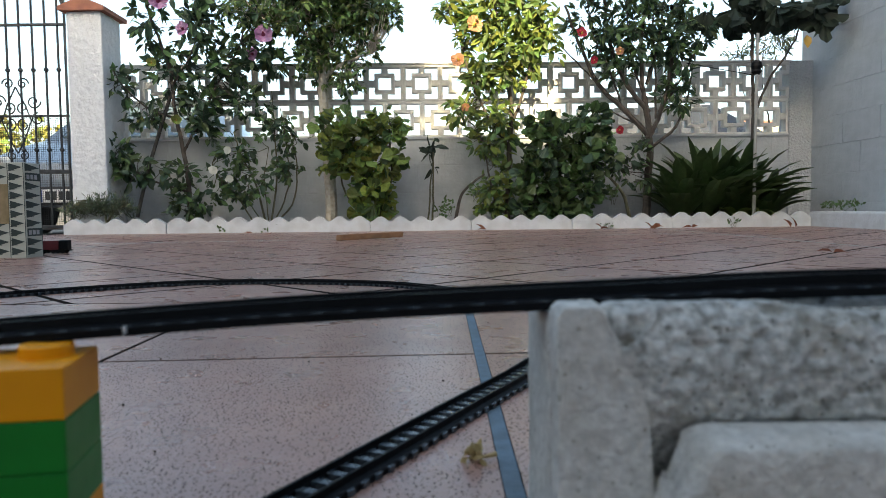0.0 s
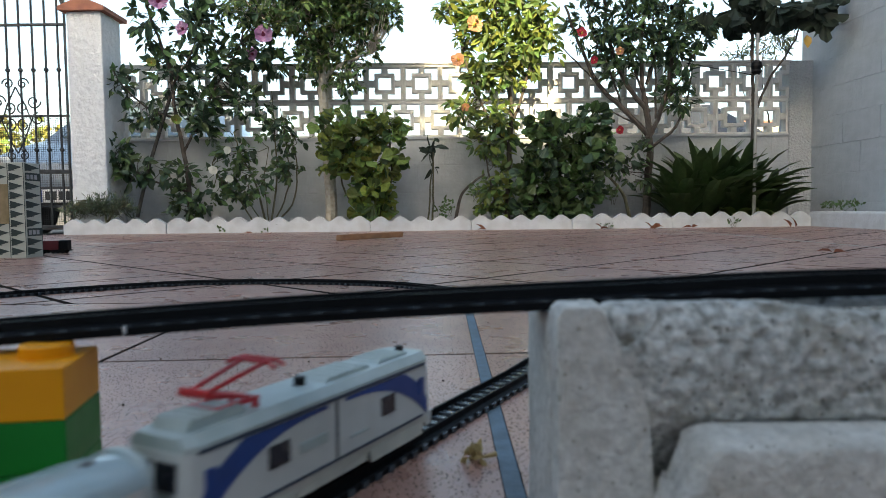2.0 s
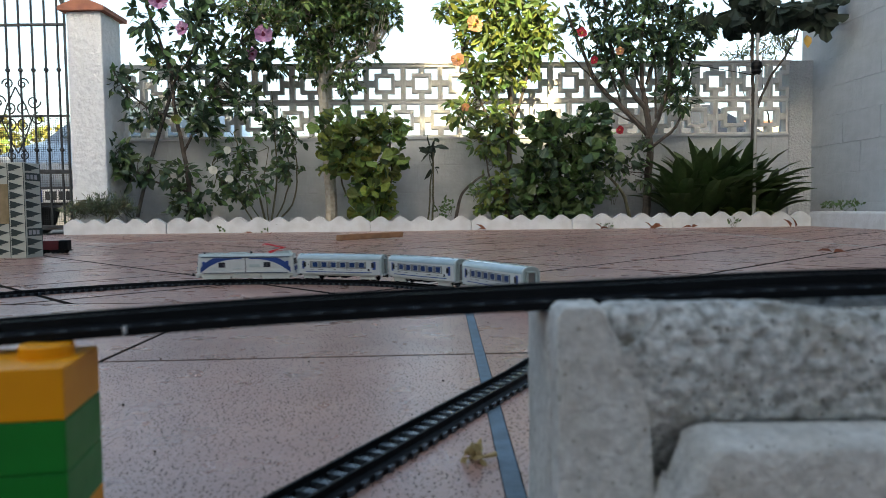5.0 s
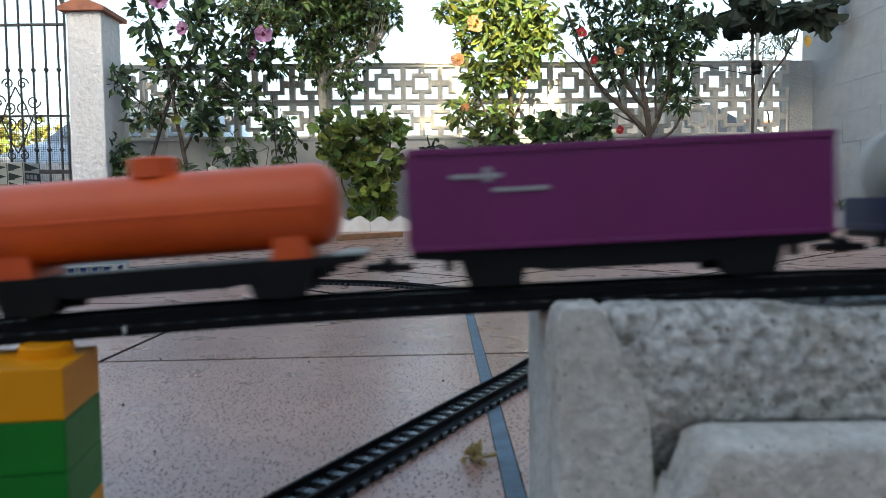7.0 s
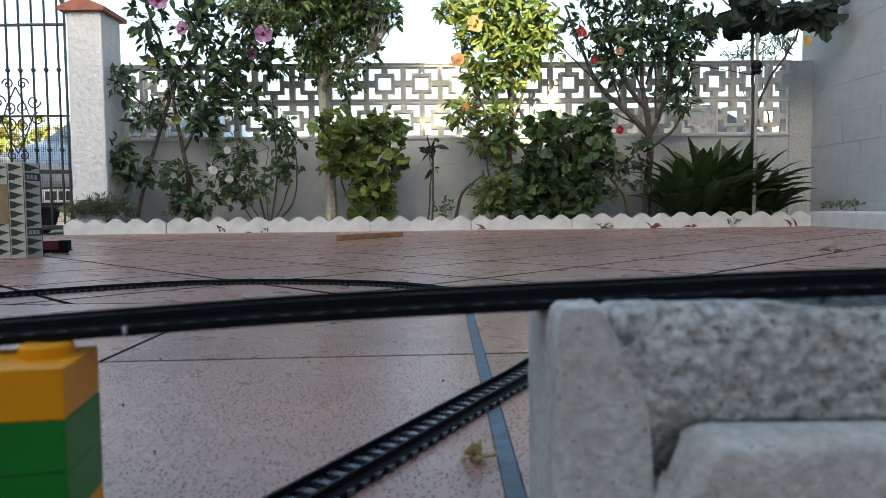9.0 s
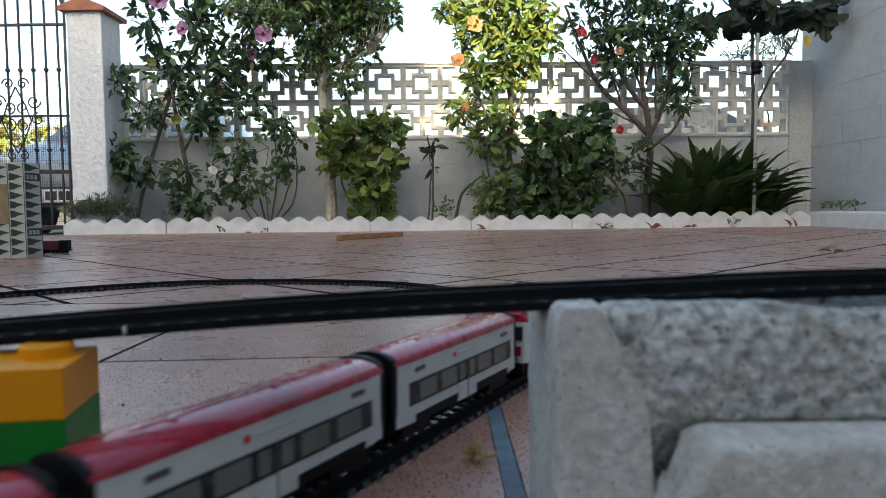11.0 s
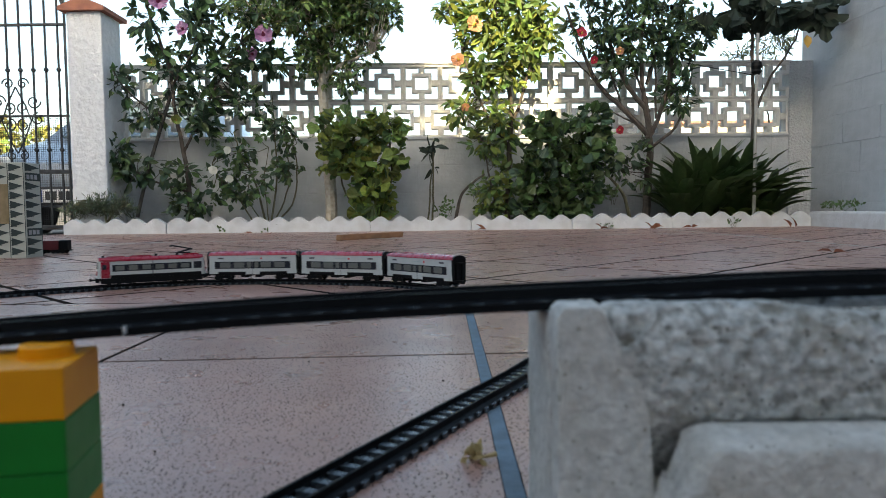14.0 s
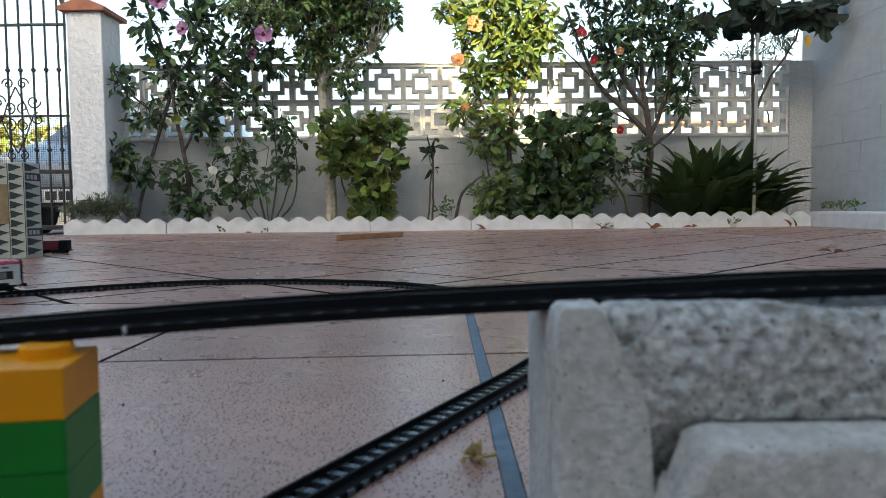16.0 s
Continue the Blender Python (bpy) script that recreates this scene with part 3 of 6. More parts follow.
def coach(blue, label):
    root = thing("passenger_coach", label, "toy coach", group="blue toy train" if blue else "red toy train")
    L, w = COACH / 2, HALF
    eave, rise = (0.0402, 0.0108) if blue else (0.0485, 0.0078)

    def side_wall(x, k):
        return (x, [(-w * k, 0.013), (w * k, 0.013), (w * k, eave + 0.0003), (-w * k, eave + 0.0003)])
    # the ends draw in a little at the doors
    bm = bmesh.new()
    loft(bm, [side_wall(-L, 0.90), side_wall(-L + 0.015, 1.0), side_wall(L - 0.015, 1.0), side_wall(L, 0.90)])
    part("body", bm, P_white, root)
    arch = [(w * math.cos(math.pi * k / 14) * 1.03, eave + rise * math.sin(math.pi * k / 14) ** 0.8) for k in range(15)]

    def roofline(x, k, low=0.0):
        return (x, [(y * k, z - low * (z - eave) / rise) for y, z in arch])
    bm = bmesh.new()
    loft(bm, [roofline(-L - 0.001, 0.90, 0.0012), roofline(-L + 0.015, 1.0), roofline(L - 0.015, 1.0), roofline(L + 0.001, 0.90, 0.0012)])
    part("roof", bm, P_roofblue if blue else P_red, root, "glossy pale blue roof" if blue else "glossy red roof", smooth=True)
    top = eave + rise
    for k in range(6):
        x = -L + COACH * (k + 0.5) / 6
        y = 0.0035 * (-1) ** k
        bm = bmesh.new()
        tube(bm, [(x, y, top - 0.0012), (x, y, top + 0.0004), (x, y, top + 0.0007)], [0.0021, 0.0019, 0.0012], 10)
        part("roof_vent", bm, P_dgrey if blue else P_red, root)
    bm = bmesh.new()
    box(bm, (-0.060, -0.0018, top - 0.0006), (0.060, 0.0018, top + 0.0004), 0.0003)
    part("roof_ridge", bm, P_roofblue if blue else P_red, root)
    bm = bmesh.new()
    box(bm, (-L + 0.006, -0.0145, 0.0100), (L - 0.006, 0.0145, 0.0132), 0.0008)
    part("underframe", bm, P_cream if blue else P_black, root)
    for x, n in ((-0.016, 0.013), (0.008, 0.017)):
        bm = bmesh.new()
        box(bm, (x, -0.0115, 0.0060), (x + n, 0.0115, 0.0102), 0.001)
        part("equipment_box", bm, P_black, root)
    for s in (-1, 1):
        if blue:
            flat("window_band", root, P_greyband, s, -0.058, 0.060, 0.0245, 0.0372)
            for k in range(6):
                x = -0.0545 + 0.0196 * k
                flat("window_frame", root, P_ltgrey, s, x - 0.0011, x + 0.0116, 0.0254, 0.0364, lift=0.0009)
                flat("window", root, P_winblue, s, x, x + 0.0105, 0.0264, 0.0355, lift=0.0013)
            flat("stripe", root, P_blue, s, -0.069, 0.069, 0.0165, 0.0178)
            flat("sill_stripe", root, P_cream, s, -0.067, 0.067, 0.0132, 0.0146)
            for x in (-0.0775, 0.0655):
                flat("door", root, P_blue, s, x, x + 0.012, 0.0225, 0.0375, lift=-0.0001)
                flat("door_window", root, P_darkglass, s, x + 0.003, x + 0.009, 0.026, 0.0355, lift=0.0003)
            flat("grille", root, P_darkglass, s, -0.0655, -0.0615, 0.020, 0.024)
            flat("grille", root, P_darkglass, s, 0.0625, 0.0645, 0.0300, 0.0320)
            for x, n in ((-0.030, 0.012), (0.005, 0.004), (0.032, 0.010), (-0.050, 0.004), (0.052, 0.006)):
                flat("lettering", root, P_dgrey, s, x, x + n, 0.0212, 0.0222, lift=0.0008)
        else:
            flat("window_band", root, P_darkglass, s, -0.0735, 0.0735, 0.0232, 0.0368)
            for x, n in ((-0.063, 0.0200), (-0.036, 0.0200), (-0.0115, 0.0075), (0.0030, 0.0075), (0.0160, 0.0200), (0.0430, 0.0200)):
                flat("window", root, P_smoke, s, x, x + n, 0.0250, 0.0352, lift=0.0010)
            flat("door", root, P_white, s, -0.0135, 0.0130, 0.0118, 0.0230, lift=0.0009)
            flat("door_line", root, P_dgrey, s, -0.0006, 0.0002, 0.0120, 0.0368, lift=0.0013)
            for x0, x1 in ((-0.067, -0.0135), (0.0130, 0.067)):
                flat("skirt", root, P_black, s, x0, x1, 0.0128, 0.0172)
            for x in (-0.067, 0.056):
                flat("side_sign", root, P_dgrey, s, x, x + 0.011, 0.0418, 0.0445)
            flat("emblem", root, P_pan, s, -0.0190, -0.0155, 0.0412, 0.0445)
            flat("lettering", root, P_ltgrey, s, -0.012, 0.012, 0.0422, 0.0434)
    ends = P_ltgrey if blue else P_black
    outer = arch + [(-w * 1.0, 0.0125), (w * 1.0, 0.0125)]
    for d in (-1, 1):
        # a raised rim round the end, a wall set back in it and the gangway with its door
        bm = bmesh.new()
        inner = [(y * 0.80, 0.0135 + (z - 0.0135) * 0.93) for y, z in outer]
        rings = [[bm.verts.new((d * x, y * k, z)) for y, z in o] for x, o, k in ((L - 0.001, outer, 0.90), (L + 0.0032, outer, 0.88), (L + 0.0032, inner, 0.90), (L + 0.0012, inner, 0.90))]
        n = len(outer)
        for a, b in zip(rings, rings[1:]):
            for k in range(n):
                bm.faces.new((a[k], a[(k + 1) % n], b[(k + 1) % n], b[k]))
        bm.faces.new(rings[-1])
        bm.faces.new(rings[0][::-1])
        part("end_wall", bm, ends, root)

        def end_box(name, y0, y1, z0, z1, x1, material):
            bm = bmesh.new()
            a, b = sorted((d * L, d * (L + x1)))
            box(bm, (a, y0, z0), (b, y1, z1), 0.0005)
            part(name, bm, material, root)
        end_box("gangway", -0.0088, -0.0056, 0.0140, 0.0425, 0.0050, ends)
        end_box("gangway", 0.0056, 0.0088, 0.0140, 0.0425, 0.0050, ends)
        end_box("gangway_hood", -0.0088, 0.0088, 0.0415, 0.0440, 0.0056, ends)
        end_box("end_door", -0.0054, 0.0054, 0.0150, 0.0412, 0.0022, P_greyband if blue else P_black)
        end_box("buffer_beam", -0.0135, 0.0135, 0.0105, 0.0137, 0.0048, P_white if blue else P_black)
        bogie(root, d * (L - 0.026), P_cream if blue else P_black)
        coupler(root, d * L, d)
    return root


def pantograph(root, x, material, high=0.070):
    r = 0.0011
    bm = bmesh.new()
    for s in (-1, 1):
        for d in (-0.012, 0.012):
            rod(bm, (x + d, s * 0.007, 0.0512), (x + d, s * 0.007, 0.0555), 0.0017, 8)
        box(bm, (x - 0.014, s * 0.007 - 0.001, 0.0545), (x + 0.014, s * 0.007 + 0.001, 0.0562))
    for d in (-0.012, 0.012):
        box(bm, (x + d - 0.001, -0.007, 0.0545), (x + d + 0.001, 0.007, 0.0562))
    pan = part("pantograph", bm, material, root, "red plastic pantograph" if material is P_pan else "dark raised pantograph")
    bm = bmesh.new()
    for s in (-1, 1):
        rod(bm, (x + 0.010, s * 0.006, 0.056), (x - 0.016, s * 0.0045, 0.0625), r, 6)
    rod(bm, (x - 0.016, -0.0085, 0.0625), (x - 0.016, 0.0085, 0.0625), 0.002, 8)
    part("lower_arm", bm, material, pan)
    bm = bmesh.new()
    for s in (-1, 1):
        rod(bm, (x - 0.016, s * 0.0045, 0.0625), (x + 0.022, s * 0.007, high), r, 6)
    part("upper_arm", bm, material, pan)
    bm = bmesh.new()
    for d in (0.018, 0.024):
        tube(bm, [(x + d, -0.014, high - 0.002), (x + d, -0.010, high), (x + d, 0.010, high), (x + d, 0.014, high - 0.002)], r, 6)
    part("contact_bar", bm, material, pan)


LOCO = 0.205
SHORT, SHORT_FREIGHT = 0.93, 1.0


def loco(scheme, label):
    root = thing("toy_locomotive", label, "toy locomotive", group=scheme + " toy train")
    L, w = LOCO / 2, HALF
    side_col = {"blue": P_white, "red": P_white, "freight": P_white}[scheme]
    roof_col = {"blue": P_ltgrey, "red": P_red, "freight": P_navy}[scheme]
    bm = bmesh.new()
    base = [(-w, 0.0135), (w, 0.0135), (w, 0.043), (w * 0.97, 0.0455), (-w * 0.97, 0.0455), (-w, 0.043)]
    def nose(k, lo):
        return [(y * k, max(lo, z)) for y, z in base]
    loft(bm, [(-L, nose(0.82, 0.0135)), (-L + 0.004, nose(0.97, 0.0135)), (-L + 0.012, base), (L - 0.012, base), (L - 0.004, nose(0.97, 0.0135)), (L, nose(0.82, 0.0135))])
    for v in bm.verts:
        if abs(v.co.x) > L - 0.008 and v.co.z > 0.03:
            v.co.x *= (L - 0.003) / L
    part("body", bm, side_col, root)
    bm = bmesh.new()
    rf = [(-w * 1.03, 0.0452), (w * 1.03, 0.0452), (w * 1.03, 0.0475), (w * 0.8, 0.0515), (-w * 0.8, 0.0515), (-w * 1.03, 0.0475)]
    loft(bm, [(-L + 0.004, [(y * 0.86, z - 0.0003 * (z > 0.05)) for y, z in rf]), (-L + 0.011, rf), (L - 0.011, rf), (L - 0.004, [(y * 0.86, z) for y, z in rf])])
    part("roof", bm, roof_col, root)
    bm = bmesh.new()
    box(bm, (-L + 0.010, -w * 1.05, 0.0442), (L - 0.010, w * 1.05, 0.0460), 0.0004)
    part("gutter", bm, P_navy if scheme != "red" else P_red, root, "dark roof gutter")
    hatch = {"blue": P_ltgrey, "red": P_red, "freight": P_navy}[scheme]
    for x0, x1, h in ((-L + 0.010, -L + 0.045, 0.0555 if scheme != "red" else 0.054), (0.0, 0.042, 0.0535), (0.050, 0.085, 0.0530)):
        bm = bmesh.new()
        prism(bm, [(x0, 0.0512), (x1, 0.0512), (x1 - 0.003, h), (x0 + 0.003, h)], -0.0095, 0.0095, 1)
        for k in range(5):
            x = x0 + (x1 - x0) * (k + 1) / 6
            box(bm, (x - 0.0012, -0.0088, h - 0.0003), (x + 0.0012, 0.0088, h + 0.0006))
        part("roof_hatch", bm, P_white if scheme == "freight" and x0 < -0.05 else hatch, root)
    bm = bmesh.new()
    rod(bm, (-0.008, 0, 0.051), (-0.008, 0, 0.0555), 0.0030, 10)
    part("roof_insulator", bm, P_black, root)
    bm = bmesh.new()
    rod(bm, (0.0905, 0, 0.051), (0.0905, 0, 0.0545), 0.0025, 10)
    part("roof_insulator", bm, P_black, root)
    pantograph(root, -0.061, P_black if scheme == "red" else P_pan)
    bm = bmesh.new()
    box(bm, (-L + 0.004, -0.0150, 0.0085), (L - 0.004, 0.0150, 0.0138), 0.001)
    box(bm, (-0.03, -0.0145, 0.0045), (0.03, 0.0145, 0.009), 0.001)
    if scheme != "blue":
        box(bm, (-0.096, -0.0152, 0.0030), (0.096, 0.0152, 0.0138), 0.0008)
    part("underframe", bm, P_cream if scheme == "blue" else P_black, root)
    for d in (-1, 1):
        for x in (0.062,):
            bm = bmesh.new()
            for s in (-1, 1):
                prism(bm, [(d * x - 0.028, 0.003), (d * x + 0.028, 0.003), (d * x + 0.030, 0.010), (d * x - 0.030, 0.010)], s * 0.0140 - 0.0014, s * 0.0140 + 0.0014, 1)
            bog = part("bogie", bm, P_cream if scheme == "blue" else P_black, root)
            for dx in (-0.02, 0.0, 0.02):
                bm = bmesh.new()
                for s in (-1, 1):
                    rod(bm, (d * x + dx, s * 0.0075, 0.0058), (d * x + dx, s * 0.0098, 0.0058), 0.0058, 14)
                rod(bm, (d * x + dx, -0.0075, 0.0058), (d * x + dx, 0.0075, 0.0058), 0.001, 6)
                part("wheelset", bm, P_black, bog)
        bm = bmesh.new()
        prism(bm, [(d * (L - 0.004), 0.005), (d * (L + 0.003), 0.006), (d * (L + 0.004), 0.0135), (d * (L - 0.004), 0.0138)][::d], -0.0135, 0.0135, 1)
        part("bumper", bm, P_white if scheme == "blue" else P_black, root)
        coupler(root, d * (L + 0.002), d)
        # windscreen, leaning with the nose
        bm = bmesh.new()
        lean = Matrix.Translation((d * (L - 0.0022), 0, 0.0365)) @ pose(0, 0, 0, 0, -d * 9, 0)
        for s in (-1, 1):
            box(bm, (-0.0012, s * 0.0068 - 0.0055, -0.0055), (0.0016, s * 0.0068 + 0.0055, 0.0055), 0.0003, lean)
        part("windscreen", bm, P_darkglass, root)
        bm = bmesh.new()
        box(bm, (min(d * (L - 0.002), d * (L + 0.0009)), -0.0115, 0.0190), (max(d * (L - 0.002), d * (L + 0.0009)), 0.0115, 0.0268), 0.0004)
        part("nose_panel", bm, {"blue": P_blue, "red": P_red, "freight": P_white}[scheme], root)
        for s in (-1, 1):
            bm = bmesh.new()
            rod(bm, (d * (L + 0.0005), s * 0.0085, 0.0165), (d * (L + 0.0013), s * 0.0085, 0.0165), 0.0014, 10)
            part("headlight", bm, P_chrome, root)
    for s in (-1, 1):
        flat("panel_line", root, P_dgrey, s, -0.0008, 0.0008, 0.0145, 0.0440)
        if scheme == "blue":
            for x in (-0.052, 0.042):
                flat("window", root, P_darkglass, s, x, x + 0.014, 0.0255, 0.0355, lift=0.0009)
            flat("cab_window", root, P_blue, s, -0.090, -0.084, 0.028, 0.0375, lift=0.0012)
            flat("cab_window", root, P_blue, s, 0.084, 0.090, 0.028, 0.0375, lift=0.0012)
            for d in (-1, 1):
                # the sweeping blue band: wide at the cab's foot, thin along the roof
                bm = bmesh.new()
                lo, hi = [], []
                for k in range(17):
                    t = k / 16
                    x = d * (0.094 - 0.086 * t)
                    lo.append((x, 0.0150 + 0.0268 * (1 - (1 - t) ** 2.6)))
                    hi.append((x, min(0.0437, 0.024 + 0.0197 * min(1.0, (t * 3.2)) ** 0.6)))
                ring = lo + hi[::-1]
                a, b = sorted((s * (HALF - 0.0006), s * (HALF + 0.0005)))
                prism(bm, ring, a, b, 1)
                part("swoosh", bm, P_blue, root, "sweeping blue livery band")
            flat("stripe", root, P_navy, s, -L + 0.014, L - 0.014, 0.0142, 0.0156)
            for x, n in ((-0.030, 0.022), (0.012, 0.016)):
                flat("lettering", root, P_ltgrey, s, x, x + n, 0.0262 if x < 0 else 0.022, 0.031 if x < 0 else 0.0235, lift=0.0008)
        elif scheme == "freight":
            for x0, x1 in ((-0.078, -0.0012), (0.0012, 0.078)):
                flat("side_panel", root, P_dgrey, s, x0, x1, 0.0145, 0.0432, "dark grey side panel")
            for x in (-0.068, 0.050):
                flat("window", root, P_darkglass, s, x, x + 0.0165, 0.0235, 0.0335, lift=0.0010)
            for d in (-1, 1):
                flat("cab_window", root, P_dgrey, s, d * 0.091 - 0.002, d * 0.091 + 0.002, 0.0355, 0.0395)
                flat("cab_step", root, P_purple, s, d * 0.090 - 0.006, d * 0.090 + 0.006, 0.0152, 0.0168)
            # pale print: a word with an arrow through it and a shorter word below
            d = s
            flat("lettering", root, P_letter, s, min(d * -0.0 + 0.020, 0.020), 0.050, 0.0320, 0.0338, lift=0.0010)
            flat("lettering", root, P_letter, s, 0.030, 0.033, 0.0300, 0.0362, lift=0.0012)
            flat("lettering", root, P_letter, s, 0.004, 0.030, 0.0238, 0.0262, lift=0.0010)
        else:
            flat("window_band", root, P_darkglass, s, -0.075, 0.075, 0.0255, 0.0380)
            for k in range(6):
                x = -0.070 + 0.0245 * k
                flat("window", root, P_smoke, s, x, x + 0.016, 0.0275, 0.0360, lift=0.0010)
            for d in (1,):
                flat("cab_panel", root, P_red, s, d * 0.087 - 0.008, d * 0.087 + 0.008, 0.0140, 0.0440, "red cab panel")
                flat("cab_window", root, P_darkglass, s, d * 0.089 - 0.004, d * 0.089 + 0.004, 0.030, 0.0385, lift=0.0010)
            flat("sill_stripe", root, P_black, s, -0.094, 0.078, 0.0135, 0.0190)
            flat("cab_window", root, P_darkglass, s, -0.095, -0.079, 0.0255, 0.0385)
    if scheme != "freight":
        for ob in root.children_recursive:
            ob.data.transform(Matrix.Diagonal((SHORT, 1, 1, 1)))
    return root


WAGON = 0.165


def chassis(root):
    L = WAGON / 2
    bm = bmesh.new()
    for s in (-1, 1):
        prism(bm, [(-L, 0.0165), (L, 0.0165), (L, 0.0138), (0.060, 0.0120), (0.050, 0.0105), (0.030, 0.0072), (-0.030, 0.0072), (-0.050, 0.0105), (-0.060, 0.0120), (-L, 0.0138)], s * 0.0125 - 0.0012, s * 0.0125 + 0.0012, 1)
    box(bm, (-L, -0.0125, 0.0140), (L, 0.0125, 0.0165))
    part("chassis", bm, P_black, root)
    for d in (-1, 1):
        bm = bmesh.new()
        x = d * 0.050
        for s in (-1, 1):
            prism(bm, [(x - 0.0105, 0.002), (x + 0.0105, 0.002), (x + 0.0135, 0.0125), (x - 0.0135, 0.0125)], s * 0.0122 - 0.0012, s * 0.0122 + 0.0012, 1)
        box(bm, (x - 0.003, -0.0122, 0.004), (x + 0.003, 0.0122, 0.014))
        ax = part("axle_guard", bm, P_black, root)
        bm = bmesh.new()
        for s in (-1, 1):
            rod(bm, (x, s * 0.0075, 0.006), (x, s * 0.0098, 0.006), 0.006, 16)
        rod(bm, (x, -0.0075, 0.006), (x, 0.0075, 0.006), 0.001, 6)
        part("wheelset", bm, P_black, ax)
        for y0 in (-0.0125, 0.0105):
            bm = bmesh.new()
            box(bm, (d * 0.068 - 0.002, y0, 0.0085), (d * 0.068 + 0.002, y0 + 0.002, 0.0140))
            part("step", bm, P_black, root)
        coupler(root, d * L, d)


def wagon(kind, label):
    root = thing(kind, label, "toy wagon", group="freight toy train")
    chassis(root)
    L, w = WAGON / 2, HALF
    if kind == "tank_wagon":
        bm = bmesh.new()
        prof = [(-0.074, 0.0), (-0.074, 0.009), (-0.0725, 0.0130), (-0.069, 0.0158), (-0.064, 0.0168), (0.064, 0.0168), (0.069, 0.0158), (0.0725, 0.0130), (0.074, 0.009), (0.074, 0.0)]
        rings = []
        for x, r in prof:
            rings.append([bm.verts.new((x, r * math.cos(2 * math.pi * k / 32), 0.0375 + r * 1.02 * math.sin(2 * math.pi * k / 32))) for k in range(32)] if r else [bm.verts.new((x, 0, 0.0375))])
        for a, b in zip(rings, rings[1:]):
            for k in range(32):
                q = [a[k % len(a)], a[(k + 1) % len(a)], b[(k + 1) % len(b)], b[k % len(b)]]
                bm.faces.new(list(dict.fromkeys(q)))
        part("tank", bm, P_orange, root, smooth=True)
        bm = bmesh.new()
        tube(bm, [(0.0, 0, 0.053), (0.0, 0, 0.0605), (0.0, 0, 0.0612)], [0.0098, 0.0096, 0.0086], 24)
        part("dome", bm, P_orange, root, smooth=True)
        for s in (-1, 1):
            bm = bmesh.new()
            box(bm, (-0.070, s * 0.0166 - 0.0006, 0.0366), (0.070, s * 0.0166 + 0.0006, 0.0380), 0.0003)
            part("seam", bm, P_orange, root)
        for d in (-1, 1):
            bm = bmesh.new()
            prism(bm, [(d * 0.055 - 0.008, 0.0165), (d * 0.055 + 0.008, 0.0165), (d * 0.055 + 0.006, 0.027), (d * 0.055 - 0.006, 0.027)], -0.012, 0.012, 1)
            part("saddle", bm, P_orange, root)
            bm = bmesh.new()
            box(bm, (d * 0.078 - 0.006, -0.0125, 0.0163), (d * 0.078 + 0.006, 0.0125, 0.0178), 0.0004)
            part("platform", bm, P_ltgrey, root)
    elif kind == "container_wagon":
        bm = bmesh.new()
        box(bm, (-L, -w, 0.0166), (L, w, 0.0560), 0.0008)
        part("container", bm, P_purple, root)
        for s in (-1, 1):
            for z0, z1 in ((0.0168, 0.0186), (0.0535, 0.0562)):
                flat("rail", root, P_purple, s, -L, L, z0, z1, lift=0.0008)
            flat("lettering", root, P_letter, s, 0.046 - 0.026 * (s < 0) * 0, 0.066, 0.0440, 0.0458, lift=0.0008)
            flat("lettering", root, P_letter, s, 0.0500, 0.0530, 0.0425, 0.0482, lift=0.0010)
            flat("lettering", root, P_letter, s, 0.028, 0.050, 0.0385, 0.0402, lift=0.0008)
        for d in (-1, 1):
            bm = bmesh.new()
            for k in range(7):
                y = -0.0145 + 0.0045 * k
                box(bm, (min(d * L, d * (L + 0.0008)), y, 0.018), (max(d * L, d * (L + 0.0008)), y + 0.0024, 0.0545))
            part("end_ribs", bm, P_white if d < 0 else P_purple, root, "white ribbed end" if d < 0 else "")
    elif kind == "drum_wagon":
        navy = mat("dark_blue_toy_plastic", (0.008, 0.018, 0.085), (0.007, 0.015, 0.07), 40, 0.4)
        for nm, a, b in (("tray_floor", (-L, -w, 0.0166), (L, w, 0.0190)), ("side_wall", (-L, -w, 0.019), (L, -w + 0.0012, 0.0265)), ("side_wall", (-L, w - 0.0012, 0.019), (L, w, 0.0265)), ("end_wall", (-L, -w + 0.0012, 0.019), (-L + 0.0015, w - 0.0012, 0.030)), ("end_wall", (L - 0.0015, -w + 0.0012, 0.019), (L, w - 0.0012, 0.030))):
            bm = bmesh.new()
            box(bm, a, b, 0.0003)
            part(nm, bm, navy, root)
        for x, r in ((0.0555, 0.0195), (0.0185, 0.0150), (-0.0155, 0.0150), (-0.052, 0.0195)):
            bm = bmesh.new()
            for y in (-w - 0.0015, w - 0.002):
                rings = []
                for yy, rr in ((y, r), (y + 0.0035, r), (y + 0.0035, r * 0.42), (y, r * 0.42)):
                    rings.append([bm.verts.new((x + rr * math.cos(2 * math.pi * k / 32), yy, 0.0208 + r + rr * math.sin(2 * math.pi * k / 32))) for k in range(32)])
                for a, b in zip(rings, rings[1:] + rings[:1]):
                    for k in range(32):
                        bm.faces.new((a[k], a[(k + 1) % 32], b[(k + 1) % 32], b[k]))
            rings = []
            for yy, rr in ((-w, r * 0.62), (w, r * 0.62), (w, r * 0.40), (-w, r * 0.40)):
                rings.append([bm.verts.new((x + rr * math.cos(2 * math.pi * k / 24), yy, 0.0208 + r + rr * math.sin(2 * math.pi * k / 24))) for k in range(24)])
